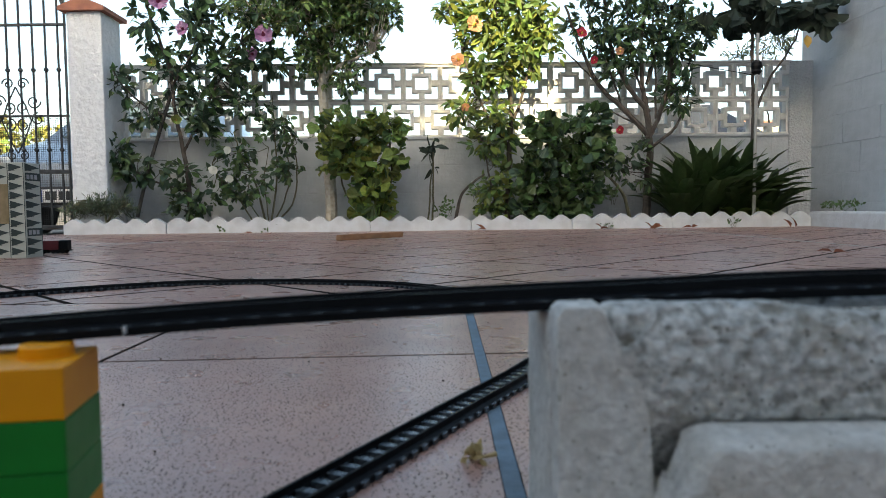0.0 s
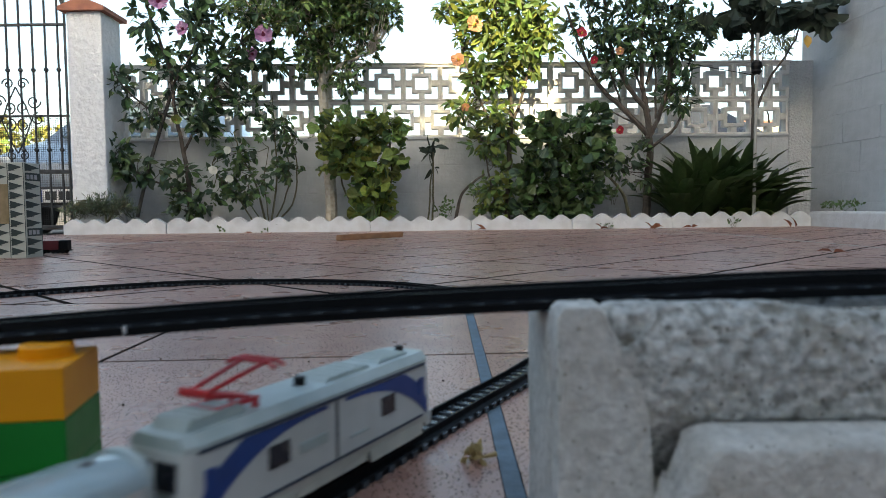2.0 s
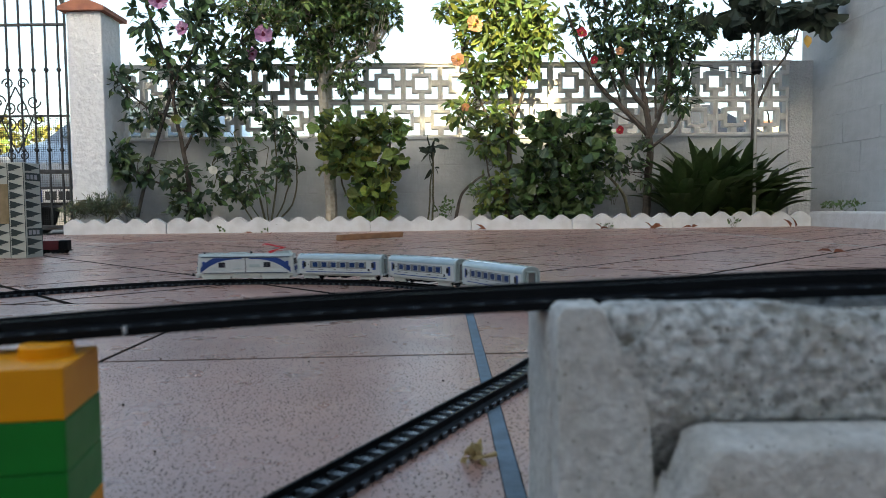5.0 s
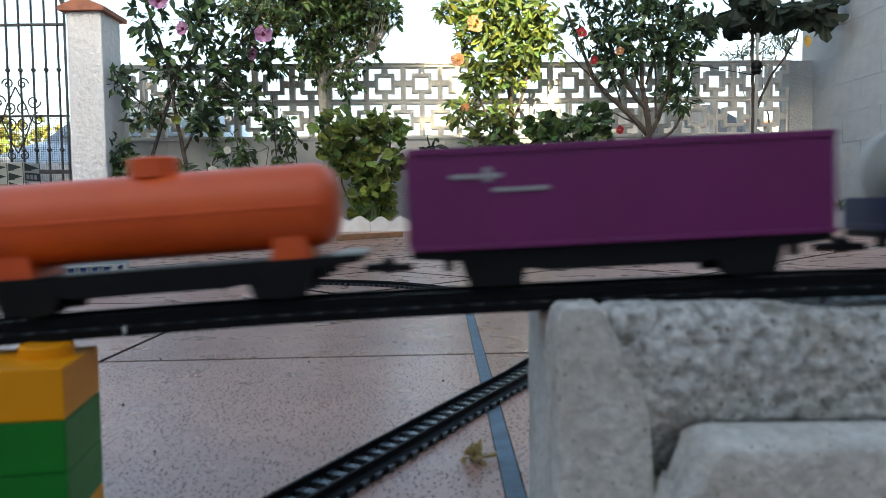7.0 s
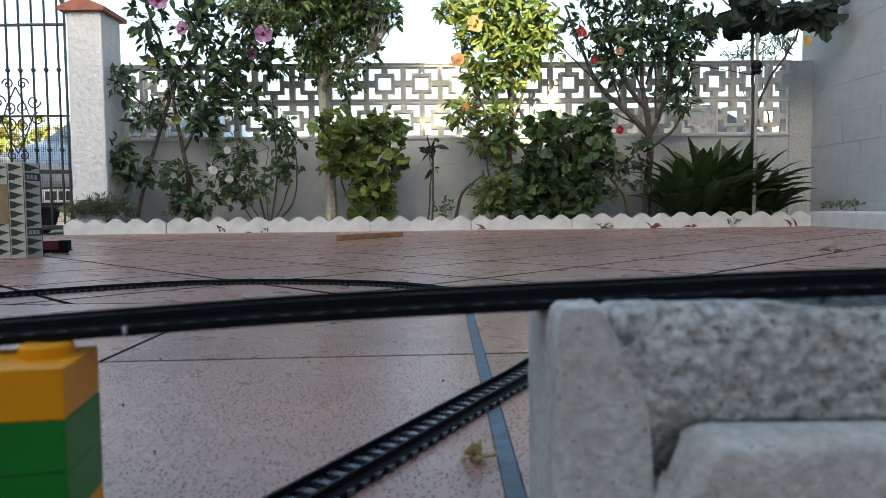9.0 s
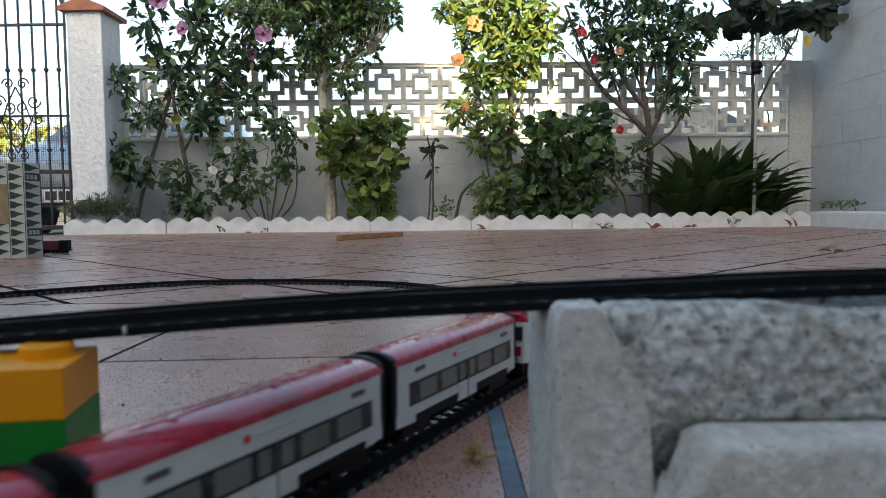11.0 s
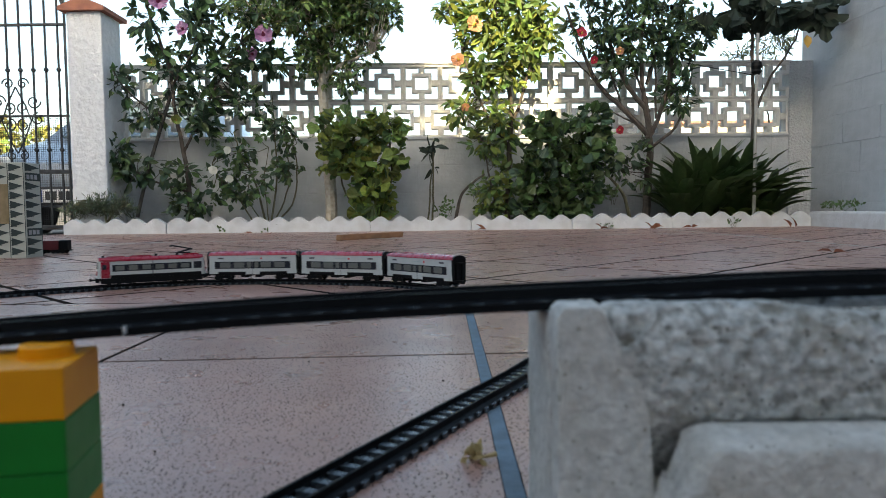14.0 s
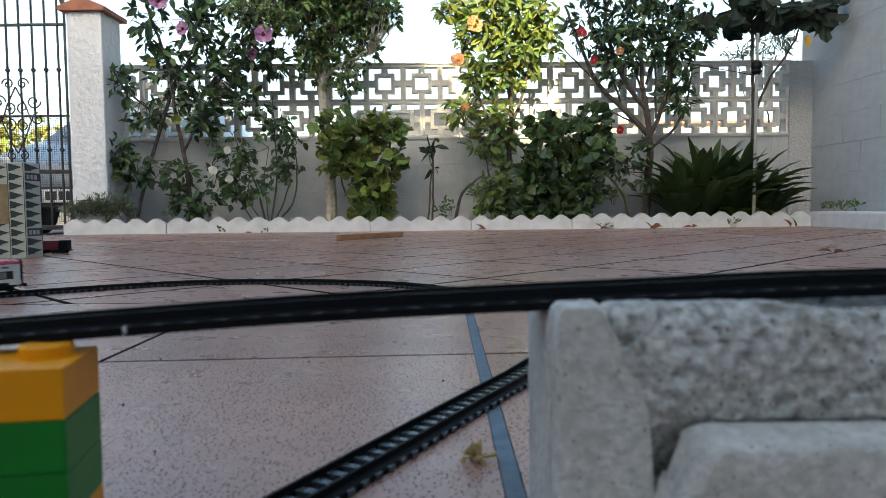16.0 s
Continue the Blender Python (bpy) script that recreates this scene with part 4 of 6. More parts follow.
            for a, b in zip(rings, rings[1:] + rings[:1]):
                for k in range(24):
                    bm.faces.new((a[k], a[(k + 1) % 24], b[(k + 1) % 24], b[k]))
            part("cable_drum", bm, P_coil, root, "grey plastic cable drum")
    else:
        for nm, a, b in (("wagon_floor", (-L, -w, 0.0166), (L, w, 0.0190)), ("side_wall", (-L, -w, 0.019), (L, -w + 0.0015, 0.0410)), ("side_wall", (-L, w - 0.0015, 0.019), (L, w, 0.0410)), ("end_wall", (-L, -w + 0.0015, 0.019), (-L + 0.0015, w - 0.0015, 0.0410)), ("end_wall", (L - 0.0015, -w + 0.0015, 0.019), (L, w - 0.0015, 0.0410))):
            bm = bmesh.new()
            box(bm, a, b, 0.0003)
            part(nm, bm, P_wagred, root)
        bm = bmesh.new()
        for a, b in (((-L - 0.0005, -w - 0.0006, 0.0408), (L + 0.0005, -w + 0.0017, 0.0424)), ((-L - 0.0005, w - 0.0017, 0.0408), (L + 0.0005, w + 0.0006, 0.0424)), ((-L - 0.0005, -w + 0.0017, 0.0408), (-L + 0.0017, w - 0.0017, 0.0424)), ((L - 0.0017, -w + 0.0017, 0.0408), (L + 0.0005, w - 0.0017, 0.0424))):
            box(bm, a, b)
        part("rim", bm, P_black, root, "black top rim")
        for s in (-1, 1):
            flat("side_gap", root, P_dgrey, s, -0.0015, 0.0015, 0.019, 0.0405)
            for x, n, z in ((0.028, 0.012, 0.032), (-0.032, 0.012, 0.032), (0.010, 0.006, 0.0305)):
                flat("lettering", root, P_letter, s, x, x + n, z, z + 0.0014, lift=0.0010)
            for k in range(8):
                x = -0.07 + 0.019 * k
                flat("strap", root, P_wagred, s, x, x + 0.004, 0.0185, 0.0260, lift=0.0012)
        for x, c, h in ((0.018, P_pan, 0.053), (-0.041, P_cargogreen, 0.057), (-0.064, P_pan, 0.057)):
            bm = bmesh.new()
            box(bm, (x - 0.010, -0.010, 0.019), (x + 0.010, 0.010, h), 0.001)
            part("toy_brick_load", bm, c, root, "green toy brick load" if c is P_cargogreen else "red toy brick load")
    return root


PITCH = 0.186
blue_train = [(loco("blue", "white and blue toy electric locomotive with red pantograph"), 0.0, 0.12)]
red_train = [(loco("red", "red and white toy electric railcar with black windows"), 0.0, 0.12)]
c_blue = coach(True, "white toy passenger coach with blue windows and stripe")
c_red = coach(False, "red and white toy passenger coach with black window band")
for k in range(3):
    first = LOCO * SHORT / 2 + 0.0135 + COACH / 2
    blue_train.append((c_blue if k == 0 else copy_thing(c_blue, Matrix()), first + 0.197 * k, 0.11))
    red_train.append((c_red if k == 0 else copy_thing(c_red, Matrix()), first + PITCH * k, 0.11))
freight_train = [(loco("freight", "grey and white toy freight locomotive with red pantograph"), 0.0, 0.12)]
for k, (kind, label) in enumerate((("tank_wagon", "orange toy tank wagon with a filling dome"), ("container_wagon", "purple toy container wagon with pale print"),
                                   ("drum_wagon", "dark blue toy wagon carrying grey cable drums"), ("open_wagon", "worn red toy open wagon loaded with toy bricks"))):
    freight_train.append((wagon(kind, label), LOCO * SHORT_FREIGHT / 2 + 0.022 + WAGON / 2 + 0.1845 * k, 0.10))


# ---- bridge supports ----
M_yel = mat("yellow_toy_brick_plastic", (0.80, 0.31, 0.006), (0.74, 0.28, 0.006), 30, 0.42, spec=0.25)
M_grn = mat("green_toy_brick_plastic", (0.006, 0.19, 0.022), (0.005, 0.165, 0.018), 30, 0.42, spec=0.25)


def toy_brick(z, h, material, label, studs=True):
    root = thing("toy_brick", label, "toy brick", pose(-0.1722, 0.2735, z, 0, 0, 10.0), group="bridge tower of toy bricks")
    bm = bmesh.new()
    box(bm, (-0.0315, -0.0295, 0), (0.0315, 0.0125, h - 0.0003), 0.0007)
    part("shell", bm, material, root)
    if studs:
        for x in (-0.0127, 0.0177):
            for y in (-0.0045,):
                bm = bmesh.new()
                tube(bm, [(x, y, h - 0.0004), (x, y, h + 0.0038), (x, y, h + 0.0043)], [0.0098, 0.0098, 0.0092], 24)
                part("stud", bm, material, root, smooth=True)
    return root


z = 0.0
for h, ma, lab in ((0.0128, M_grn, "low green toy building brick"), (0.0193, M_yel, "yellow toy building brick"), (0.0193, M_grn, "green toy building brick"), (0.0193, M_grn, "green toy building brick"), (0.0193, M_yel, "yellow toy building brick with studs under the track")):
    toy_brick(z, h, ma, lab, z > 0.06)
    z += h

blockt = thing("concrete_block", "rough grey concrete block carrying the raised track", "concrete block")
bm = bmesh.new()
box(bm, (0.0402, 0.2718, 0.0), (0.0690, 0.336, 0.1035), 0.003)
bmesh.ops.subdivide_edges(bm, edges=[e for e in bm.edges if e.calc_length() > 0.008], cuts=16, use_grid_fill=True)
roughen(bm, 0.0008, 160, 5)
part("end_web", bm, M_concrete, blockt, smooth=True)
bm = bmesh.new()
box(bm, (0.0405, 0.250, 0.0), (0.0780, 0.2688, 0.1096), 0.0022)
bmesh.ops.subdivide_edges(bm, edges=[e for e in bm.edges if e.calc_length() > 0.006], cuts=18, use_grid_fill=True)
for v in bm.verts:
    v.co.x -= max(0.0, (v.co.x - 0.05) / 0.028) * (max(0.0, v.co.z - 0.02) * 0.09 + max(0.0, v.co.z - 0.078) * 0.45)
    v.co.z -= 0.0020 * max(0.0, 1 - (v.co.x - 0.0405) / 0.004) ** 2 * (v.co.z > 0.1)
roughen(bm, 0.0013, 210, 3)
part("end_rim", bm, M_concrete, blockt, smooth=True)


def web(name, side, x0, x1, rough, seed):
    """A long strip with a rough skin: its outline pushed along the block."""
    fine, dist = smooth_path([(0, y, z) for y, z in side], 0.0013)
    bm = bmesh.new()
    cols = 220
    rows_ = []
    for p in fine:
        row = []
        for k in range(cols + 1):
            left = x0 + (min(0.0195, max(0.0, 0.1107 - p.z) * 0.5) if rough > 0.001 else 0.0)
            if rough < 0.001:
                left -= 0.42 * max(0.0, 0.063 - p.z)
            left += 0.0022 * noise.noise((p.y * 90, p.z * 90, seed)) if rough > 0.001 else 0.0
            x = left + (x1 - left) * (k / cols) ** 1.2
            q = Vector((x, p.y, p.z))
            s = q + Vector((seed, 0, 0))
            pit = min(0.0, noise.noise(s * 170) + 0.15) * 2.0
            h = 0.6 * noise.noise(s * 60) + 0.5 * noise.noise(s * 330) + pit
            edge = max(0.0, 1 - (x - left) / 0.008) ** 2
            q += Vector((0, -rough * h + 0.004 * edge, rough * 0.5 * h - 0.004 * edge * (p.z > 0.05)))
            if rough > 0.001 and p.z > 0.098 and p.y < 0.272:
                # the broken lip lies lower past a chipped corner
                q.z -= 0.0012 + 0.0045 * min(1.0, max(0.0, (x - 0.118) / 0.03))
            row.append(bm.verts.new(q))
        rows_.append(row)
    for a, b in zip(rows_, rows_[1:]):
        for k in range(cols):
            bm.faces.new((a[k], a[k + 1], b[k + 1], b[k]))
    bm.faces.new([r[0] for r in rows_])
    bm.faces.new([r[-1] for r in rows_][::-1])
    part(name, bm, M_broken if name == "broken_band" else M_concrete, blockt, smooth=True)


# the long side: a broken band under the track, and a smoother foot that stands a little proud
web("broken_band", [(0.2640, 0.0), (0.2630, 0.030), (0.2600, 0.050), (0.2530, 0.0630), (0.2480, 0.0700), (0.2468, 0.084), (0.2485, 0.097), (0.2505, 0.106), (0.255, 0.1105), (0.262, 0.1110), (0.270, 0.1075), (0.2765, 0.1040), (0.300, 0.1036), (0.336, 0.1030), (0.336, 0.0)], 0.0545, 0.43, 0.0023, 0.0)
web("foot", [(0.231, 0.0), (0.231, 0.030), (0.2312, 0.059), (0.2335, 0.0645), (0.238, 0.0668), (0.2440, 0.0672), (0.2480, 0.0662), (0.2490, 0.045), (0.2490, 0.0)], 0.0850, 0.43, 0.0004, 3.0)


# ---- planting ----
def leaf(bm, at, along, flat_n, length, width, fold=0.25, curl=0.15):
    """One leaf of two folded halves, from its stalk's end along a direction."""
    side = along.cross(flat_n).normalized()
    n = side.cross(along).normalized()
    pts = []
    for t, w in ((0.0, 0.0), (0.3, 0.85), (0.65, 0.8), (1.0, 0.0)):
        c = at + along * (length * t) - n * (length * curl * t * t)
        pts.append((c, w))
    mids = [bm.verts.new(c) for c, w in pts]
    for s in (-1, 1):
        edge = [bm.verts.new(c + side * (s * w * width / 2) + n * (fold * w * width / 2)) for c, w in pts[1:3]]
        quad = (mids[0], edge[0], mids[1]), (mids[1], edge[0], edge[1], mids[2]), (mids[2], edge[1], mids[3])
        for q in quad:
            bm.faces.new(q if s > 0 else q[::-1])


def rnd_dir(rng, up=0.0):
    v = Vector((rng.gauss(0, 1), rng.gauss(0, 1), rng.gauss(0, 1) + up))
    return v.normalized()


def fill(rng, c, r, n):
    """n points in an ellipsoid, denser towards its rim, in small tufts."""
    out = []
    while len(out) < n:
        d = rnd_dir(rng)
        k = rng.random() ** 0.45
        mid = Vector((c[0] + d.x * r[0] * k, c[1] + d.y * r[1] * k, c[2] + d.z * r[2] * k))
        for q in range(rng.randint(3, 6)):
            out.append(mid + rnd_dir(rng) * 0.035 * rng.random())
    return out[:n]


def plant(name, label, category, seed, stems, clumps, leafset, size, bark=M_bark2, droop=-0.2, twigs=True, aspect=0.5):
    """stems: (radius at the foot, radius at the tip, points). clumps: (centre, radii, leaves). leafset: a list of (material, share)."""
    rng = random.Random(seed)
    foot = Vector(stems[0][2][0])
    root = thing(name, label, category, Matrix.Translation(foot))
    spots = []
    for i, (r0, r1, pts) in enumerate(stems):
        P, _ = smooth_path([Vector(p) - foot for p in pts], 0.05)
        P = [p + rnd_dir(rng) * 0.004 for p in P]
        spots += P
        bm = bmesh.new()
        tube(bm, P, [r0 + (r1 - r0) * k / (len(P) - 1) for k in range(len(P))], 8)
        part("trunk" if i == 0 else "branch", bm, bark, root, smooth=True)
    crowns = [bmesh.new() for _ in leafset]
    tw = bmesh.new()
    cum = [sum(w for _, w in leafset[:k + 1]) for k in range(len(leafset))]
    for c, r, n in clumps:
        c = Vector(c) - foot
        pts = fill(rng, c, r, n)
        if twigs:
            for p in pts[::7]:
                q = min(spots, key=lambda s: (s - p).length + rng.random() * 0.06)
                mid = (p + q) / 2 + rnd_dir(rng) * 0.02
                tube(tw, [q, mid, p], [0.0035, 0.0025, 0.0012], 4)
        for p in pts:
            along = ((p - c).normalized() * 0.5 + rnd_dir(rng) * 0.8 + Vector((0, 0, droop))).normalized()
            nrm = (rnd_dir(rng) * 0.8 + Vector((0, -0.5, 0.7))).normalized()
            if abs(along.dot(nrm)) > 0.95:
                continue
            pick = rng.random()
            k = next((i for i, v in enumerate(cum) if pick <= v), len(cum) - 1)
            s = size * rng.uniform(0.6, 1.25)
            if aspect > 0.85:
                petal(crowns[k], p, along, nrm, s * 0.95, s * aspect * 0.8, rng)
                continue
            leaf(crowns[k], p, along, nrm, s, s * aspect * rng.uniform(0.85, 1.15), rng.uniform(0.0, 0.5), rng.uniform(0, 0.35))
    if twigs and len(tw.verts):
        part("branchwork", tw, bark, root, kind="stuff")
    else:
        tw.free()
    for bm, (ma, _) in zip(crowns, leafset):
        part("crown", bm, ma, root, kind="stuff")
    return root


def petal(bm, at, along, face, length, width, rng):
    side = along.cross(face).normalized()
    mid = bm.verts.new(at)
    rim = []
    for k in range(9):
        a = -1.25 + 2.5 * k / 8
        out = length * (0.45 + 0.55 * math.cos(a) ** 0.5)
        rim.append(bm.verts.new(at + along * out * (0.72 + 0.28 * math.cos(a)) + side * (width * 0.62 * math.sin(a)) + face * (length * rng.uniform(-0.08, 0.12))))
    for p, q in zip(rim, rim[1:]):
        bm.faces.new((mid, p, q))


def flower(root, at, size, petal_m, heart_m, seed, petals=5):
    rng = random.Random(seed)
    at = Vector(at) - root.matrix_basis.translation
    face = Vector((rng.uniform(-0.5, 0.5), -1, rng.uniform(-0.2, 0.5))).normalized()
    u = face.orthogonal().normalized()
    v = face.cross(u)
    bm = bmesh.new()
    for k in range(petals):
        a = 2 * math.pi * k / petals + rng.random() * 0.3
        d = (u * math.cos(a) + v * math.sin(a) + face * 0.35).normalized()
        petal(bm, at + face * 0.002 * k, d, face, size * 0.52 * rng.uniform(0.85, 1.1), size * 0.46, rng)
    fl = part("flower", bm, petal_m, root, "open flower")
    bm = bmesh.new()
    tube(bm, [at, at + face * size * 0.2, at + face * size * 0.35], [size * 0.12, size * 0.07, size * 0.03], 8)
    part("flower_heart", bm, heart_m, fl)


F_pink = mat("pink_petal", (0.50, 0.30, 0.48), (0.42, 0.18, 0.36), 20, 0.6, transl=0.3)
F_wine = mat("dark_wine_petal", (0.22, 0.02, 0.08), None, 20, 0.6)
F_peach = mat("peach_petal", (0.55, 0.28, 0.15), (0.45, 0.20, 0.11), 20, 0.6, transl=0.3)
F_red = mat("red_petal", (0.5, 0.02, 0.05), (0.4, 0.02, 0.04), 20, 0.6, transl=0.3)
F_white = mat("white_petal", (0.72, 0.72, 0.66), (0.62, 0.62, 0.55), 20, 0.6, transl=0.3)
F_heart = mat("yellow_stamen", (0.6, 0.42, 0.08), None, 20, 0.7)

# rose of Sharon by the pillar, with a dark leaning stake
p1 = plant("hibiscus_shrub", "tall dark green hibiscus shrub with pink flowers", "shrub", 1,
           [(0.018, 0.008, [(-1.748, 4.950, 0.059), (-1.775, 4.950, 0.432), (-1.834, 4.930, 0.818), (-1.870, 4.950, 1.130), (-1.976, 4.950, 1.437), (-2.044, 4.950, 1.704)]),
            (0.010, 0.004, [(-1.791, 4.950, 0.549), (-1.636, 4.920, 0.815), (-1.513, 4.920, 1.044), (-1.386, 4.900, 1.229), (-1.302, 4.900, 1.493), (-1.238, 4.900, 1.718)]),
            (0.009, 0.003, [(-1.842, 4.950, 0.783), (-2.015, 4.900, 0.855), (-2.174, 4.880, 1.006), (-2.232, 4.850, 1.133)]),
            (0.009, 0.003, [(-1.761, 4.950, 0.275), (-1.993, 4.900, 0.354), (-2.161, 4.850, 0.469), (-2.278, 4.820, 0.563)]),
            (0.008, 0.003, [(-1.854, 4.950, 1.014), (-1.711, 4.950, 1.243), (-1.664, 4.950, 1.510), (-1.636, 4.950, 1.776)])],
           [((-2.188, 4.870, 1.004), (0.15, 0.12, 0.14), 90), ((-2.236, 4.850, 0.527), (0.14, 0.12, 0.14), 130), ((-2.056, 4.870, 0.430), (0.16, 0.12, 0.13), 120), ((-2.008, 4.900, 0.816), (0.15, 0.12, 0.12), 90),
            ((-1.999, 4.930, 1.433), (0.10, 0.12, 0.25), 130), ((-1.870, 4.950, 1.130), (0.16, 0.12, 0.20), 160), ((-1.676, 4.930, 0.894), (0.14, 0.12, 0.22), 190), ((-1.662, 4.930, 0.701), (0.10, 0.12, 0.12), 90),
            ((-1.472, 4.920, 1.120), (0.20, 0.12, 0.18), 200), ((-1.660, 4.930, 1.391), (0.22, 0.15, 0.25), 230), ((-1.306, 4.900, 1.342), (0.20, 0.14, 0.22), 170), ((-1.357, 4.900, 0.886), (0.12, 0.1, 0.12), 90),
            ((-1.726, 4.900, 0.196), (0.18, 0.12, 0.09), 120), ((-1.798, 4.900, 0.391), (0.14, 0.12, 0.12), 80), ((-1.203, 4.930, 1.157), (0.16, 0.12, 0.12), 90), ((-1.574, 4.930, 1.693), (0.5, 0.25, 0.25), 260)],
           [(L_dark, 0.65), (L_mid, 0.35)], 0.078)
for at, s in (((-1.181, 4.800, 1.309), 0.135), ((-1.893, 4.850, 1.549), 0.15), ((-1.729, 4.850, 1.364), 0.10), ((-1.266, 4.850, 1.194), 0.09)):
    flower(p1, at, s, F_pink, F_wine, int(s * 1000))
for k, at in enumerate(((-1.957, 4.860, 1.144), (-2.049, 4.900, 0.748), (-1.817, 4.900, 0.761))):
    flower(p1, at, 0.07, L_yellow, F_heart, k)
bm = bmesh.new()
tube(bm, [(-2.077, 4.830, 0.103), (-2.005, 4.860, 0.429), (-1.910, 4.900, 0.758), (-1.864, 4.950, 0.957)], 0.013, 8)
tagged(part("plant_stake", bm, M_stake, None, smooth=True), "dark leaning wooden stake tied to the shrub", "stake")

p2 = plant("rose_bush", "white flowering rose bush with thin thorny canes", "rose bush", 2,
           [(0.008, 0.004, [(-1.211, 4.850, 0.055), (-1.262, 4.850, 0.306), (-1.371, 4.850, 0.537), (-1.406, 4.850, 0.670)]), (0.007, 0.003, [(-1.172, 4.850, 0.055), (-1.126, 4.850, 0.343), (-1.130, 4.850, 0.648), (-1.150, 4.850, 0.952)]),
            (0.007, 0.003, [(-1.133, 4.850, 0.054), (-1.006, 4.850, 0.226), (-0.992, 4.850, 0.494), (-1.035, 4.850, 0.647)]), (0.006, 0.003, [(-1.283, 4.830, 0.056), (-1.393, 4.830, 0.230), (-1.523, 4.830, 0.384), (-1.559, 4.830, 0.461)]),
            (0.006, 0.003, [(-1.153, 4.850, 0.054), (-1.050, 4.850, 0.303), (-1.062, 4.850, 0.609), (-1.095, 4.850, 0.838)]), (0.005, 0.002, [(-1.230, 4.850, 0.055), (-1.322, 4.850, 0.230), (-1.298, 4.850, 0.421)]), (0.005, 0.002, [(-1.191, 4.850, 0.074), (-1.211, 4.850, 0.344), (-1.175, 4.850, 0.565)])],
           [((-1.401, 4.820, 0.535), (0.14, 0.1, 0.12), 150), ((-1.331, 4.820, 0.306), (0.17, 0.1, 0.16), 260), ((-1.084, 4.840, 0.418), (0.11, 0.1, 0.12), 110), ((-1.134, 4.840, 0.723), (0.11, 0.1, 0.18), 130), ((-1.021, 4.840, 0.646), (0.08, 0.1, 0.1), 60), ((-1.502, 4.820, 0.346), (0.10, 0.1, 0.10), 80)],
           [(L_mid, 0.55), (L_dark, 0.45)], 0.055, M_stem, aspect=0.6)
for k, (at, s) in enumerate((((-1.410, 4.700, 0.533), 0.050), ((-1.511, 4.700, 0.404), 0.062), ((-1.397, 4.700, 0.351), 0.055), ((-1.402, 4.740, 0.744), 0.04))):
    flower(p2, at, s, F_white, F_white, k + 5, 9)

p3 = plant("garden_tree", "small tree with pale trunk and dense fine green crown", "tree", 3,
           [(0.042, 0.030, [(-0.778, 4.950, 0.060), (-0.780, 4.950, 0.343), (-0.798, 4.950, 0.616), (-0.822, 4.950, 1.003), (-0.832, 4.950, 1.234)]), (0.028, 0.010, [(-0.826, 4.950, 1.157), (-0.891, 4.950, 1.388), (-1.000, 4.950, 1.731), (-1.071, 4.950, 1.996)]),
            (0.024, 0.010, [(-0.828, 4.950, 1.080), (-0.729, 4.950, 1.348), (-0.653, 4.950, 1.689), (-0.608, 4.950, 1.991)]), (0.012, 0.005, [(-0.813, 4.950, 1.042), (-0.656, 4.900, 1.145), (-0.540, 4.900, 1.182), (-0.463, 4.900, 1.200)]), (0.012, 0.005, [(-0.854, 4.950, 1.311), (-1.073, 4.900, 1.415), (-1.264, 4.900, 1.455)])],
           [((-0.847, 4.930, 1.496), (0.34, 0.3, 0.28), 2600), ((-1.194, 4.930, 1.500), (0.26, 0.25, 0.18), 850), ((-0.537, 4.930, 1.531), (0.24, 0.25, 0.20), 1500), ((-0.853, 4.930, 1.192), (0.14, 0.16, 0.22), 700), ((-0.641, 4.930, 1.113), (0.12, 0.14, 0.22), 360),
            ((-0.484, 4.930, 1.283), (0.10, 0.12, 0.16), 260), ((-0.345, 4.930, 1.472), (0.10, 0.12, 0.10), 200), ((-1.386, 4.930, 1.540), (0.2, 0.2, 0.2), 120), ((-0.840, 4.930, 1.798), (0.7, 0.4, 0.3), 1700)],
           [(L_mid, 0.62), (L_dark, 0.1), (L_light, 0.28)], 0.050, M_bark)

p4 = plant("vine_bush", "bright green bush of large rounded leaves", "shrub", 4,
           [(0.010, 0.004, [(-0.474, 4.820, 0.048), (-0.508, 4.820, 0.297), (-0.577, 4.800, 0.562), (-0.612, 4.800, 0.750)]), (0.009, 0.004, [(-0.512, 4.820, 0.048), (-0.354, 4.800, 0.294), (-0.350, 4.800, 0.559), (-0.347, 4.800, 0.748)]), (0.008, 0.003, [(-0.493, 4.820, 0.048), (-0.659, 4.800, 0.260), (-0.692, 4.800, 0.525), (-0.726, 4.800, 0.714)])],
           [((-0.684, 4.760, 0.653), (0.17, 0.12, 0.17), 144), ((-0.477, 4.760, 0.669), (0.20, 0.12, 0.13), 144), ((-0.306, 4.760, 0.723), (0.12, 0.1, 0.09), 57), ((-0.649, 4.760, 0.484), (0.15, 0.12, 0.13), 115), ((-0.443, 4.760, 0.444), (0.17, 0.12, 0.17), 158), ((-0.465, 4.760, 0.238), (0.16, 0.12, 0.13), 144), ((-0.465, 4.740, 0.125), (0.13, 0.1, 0.06), 64)],
           [(L_mid, 0.35), (L_light, 0.45), (L_yellow, 0.2)], 0.085, M_stem, aspect=0.95)

p5 = plant("young_plant", "thin young plant tied to two dark canes", "young plant", 5,
           [(0.007, 0.005, [(-0.067, 4.800, 0.055), (-0.060, 4.800, 0.291), (-0.057, 4.800, 0.518)]), (0.006, 0.004, [(-0.101, 4.800, 0.055), (-0.079, 4.800, 0.291), (-0.062, 4.800, 0.462)])],
           [((-0.053, 4.800, 0.537), (0.05, 0.04, 0.05), 16), ((-0.066, 4.800, 0.424), (0.03, 0.03, 0.02), 4)], [(L_rubber, 1.0)], 0.10, M_stem, twigs=False, aspect=0.4)

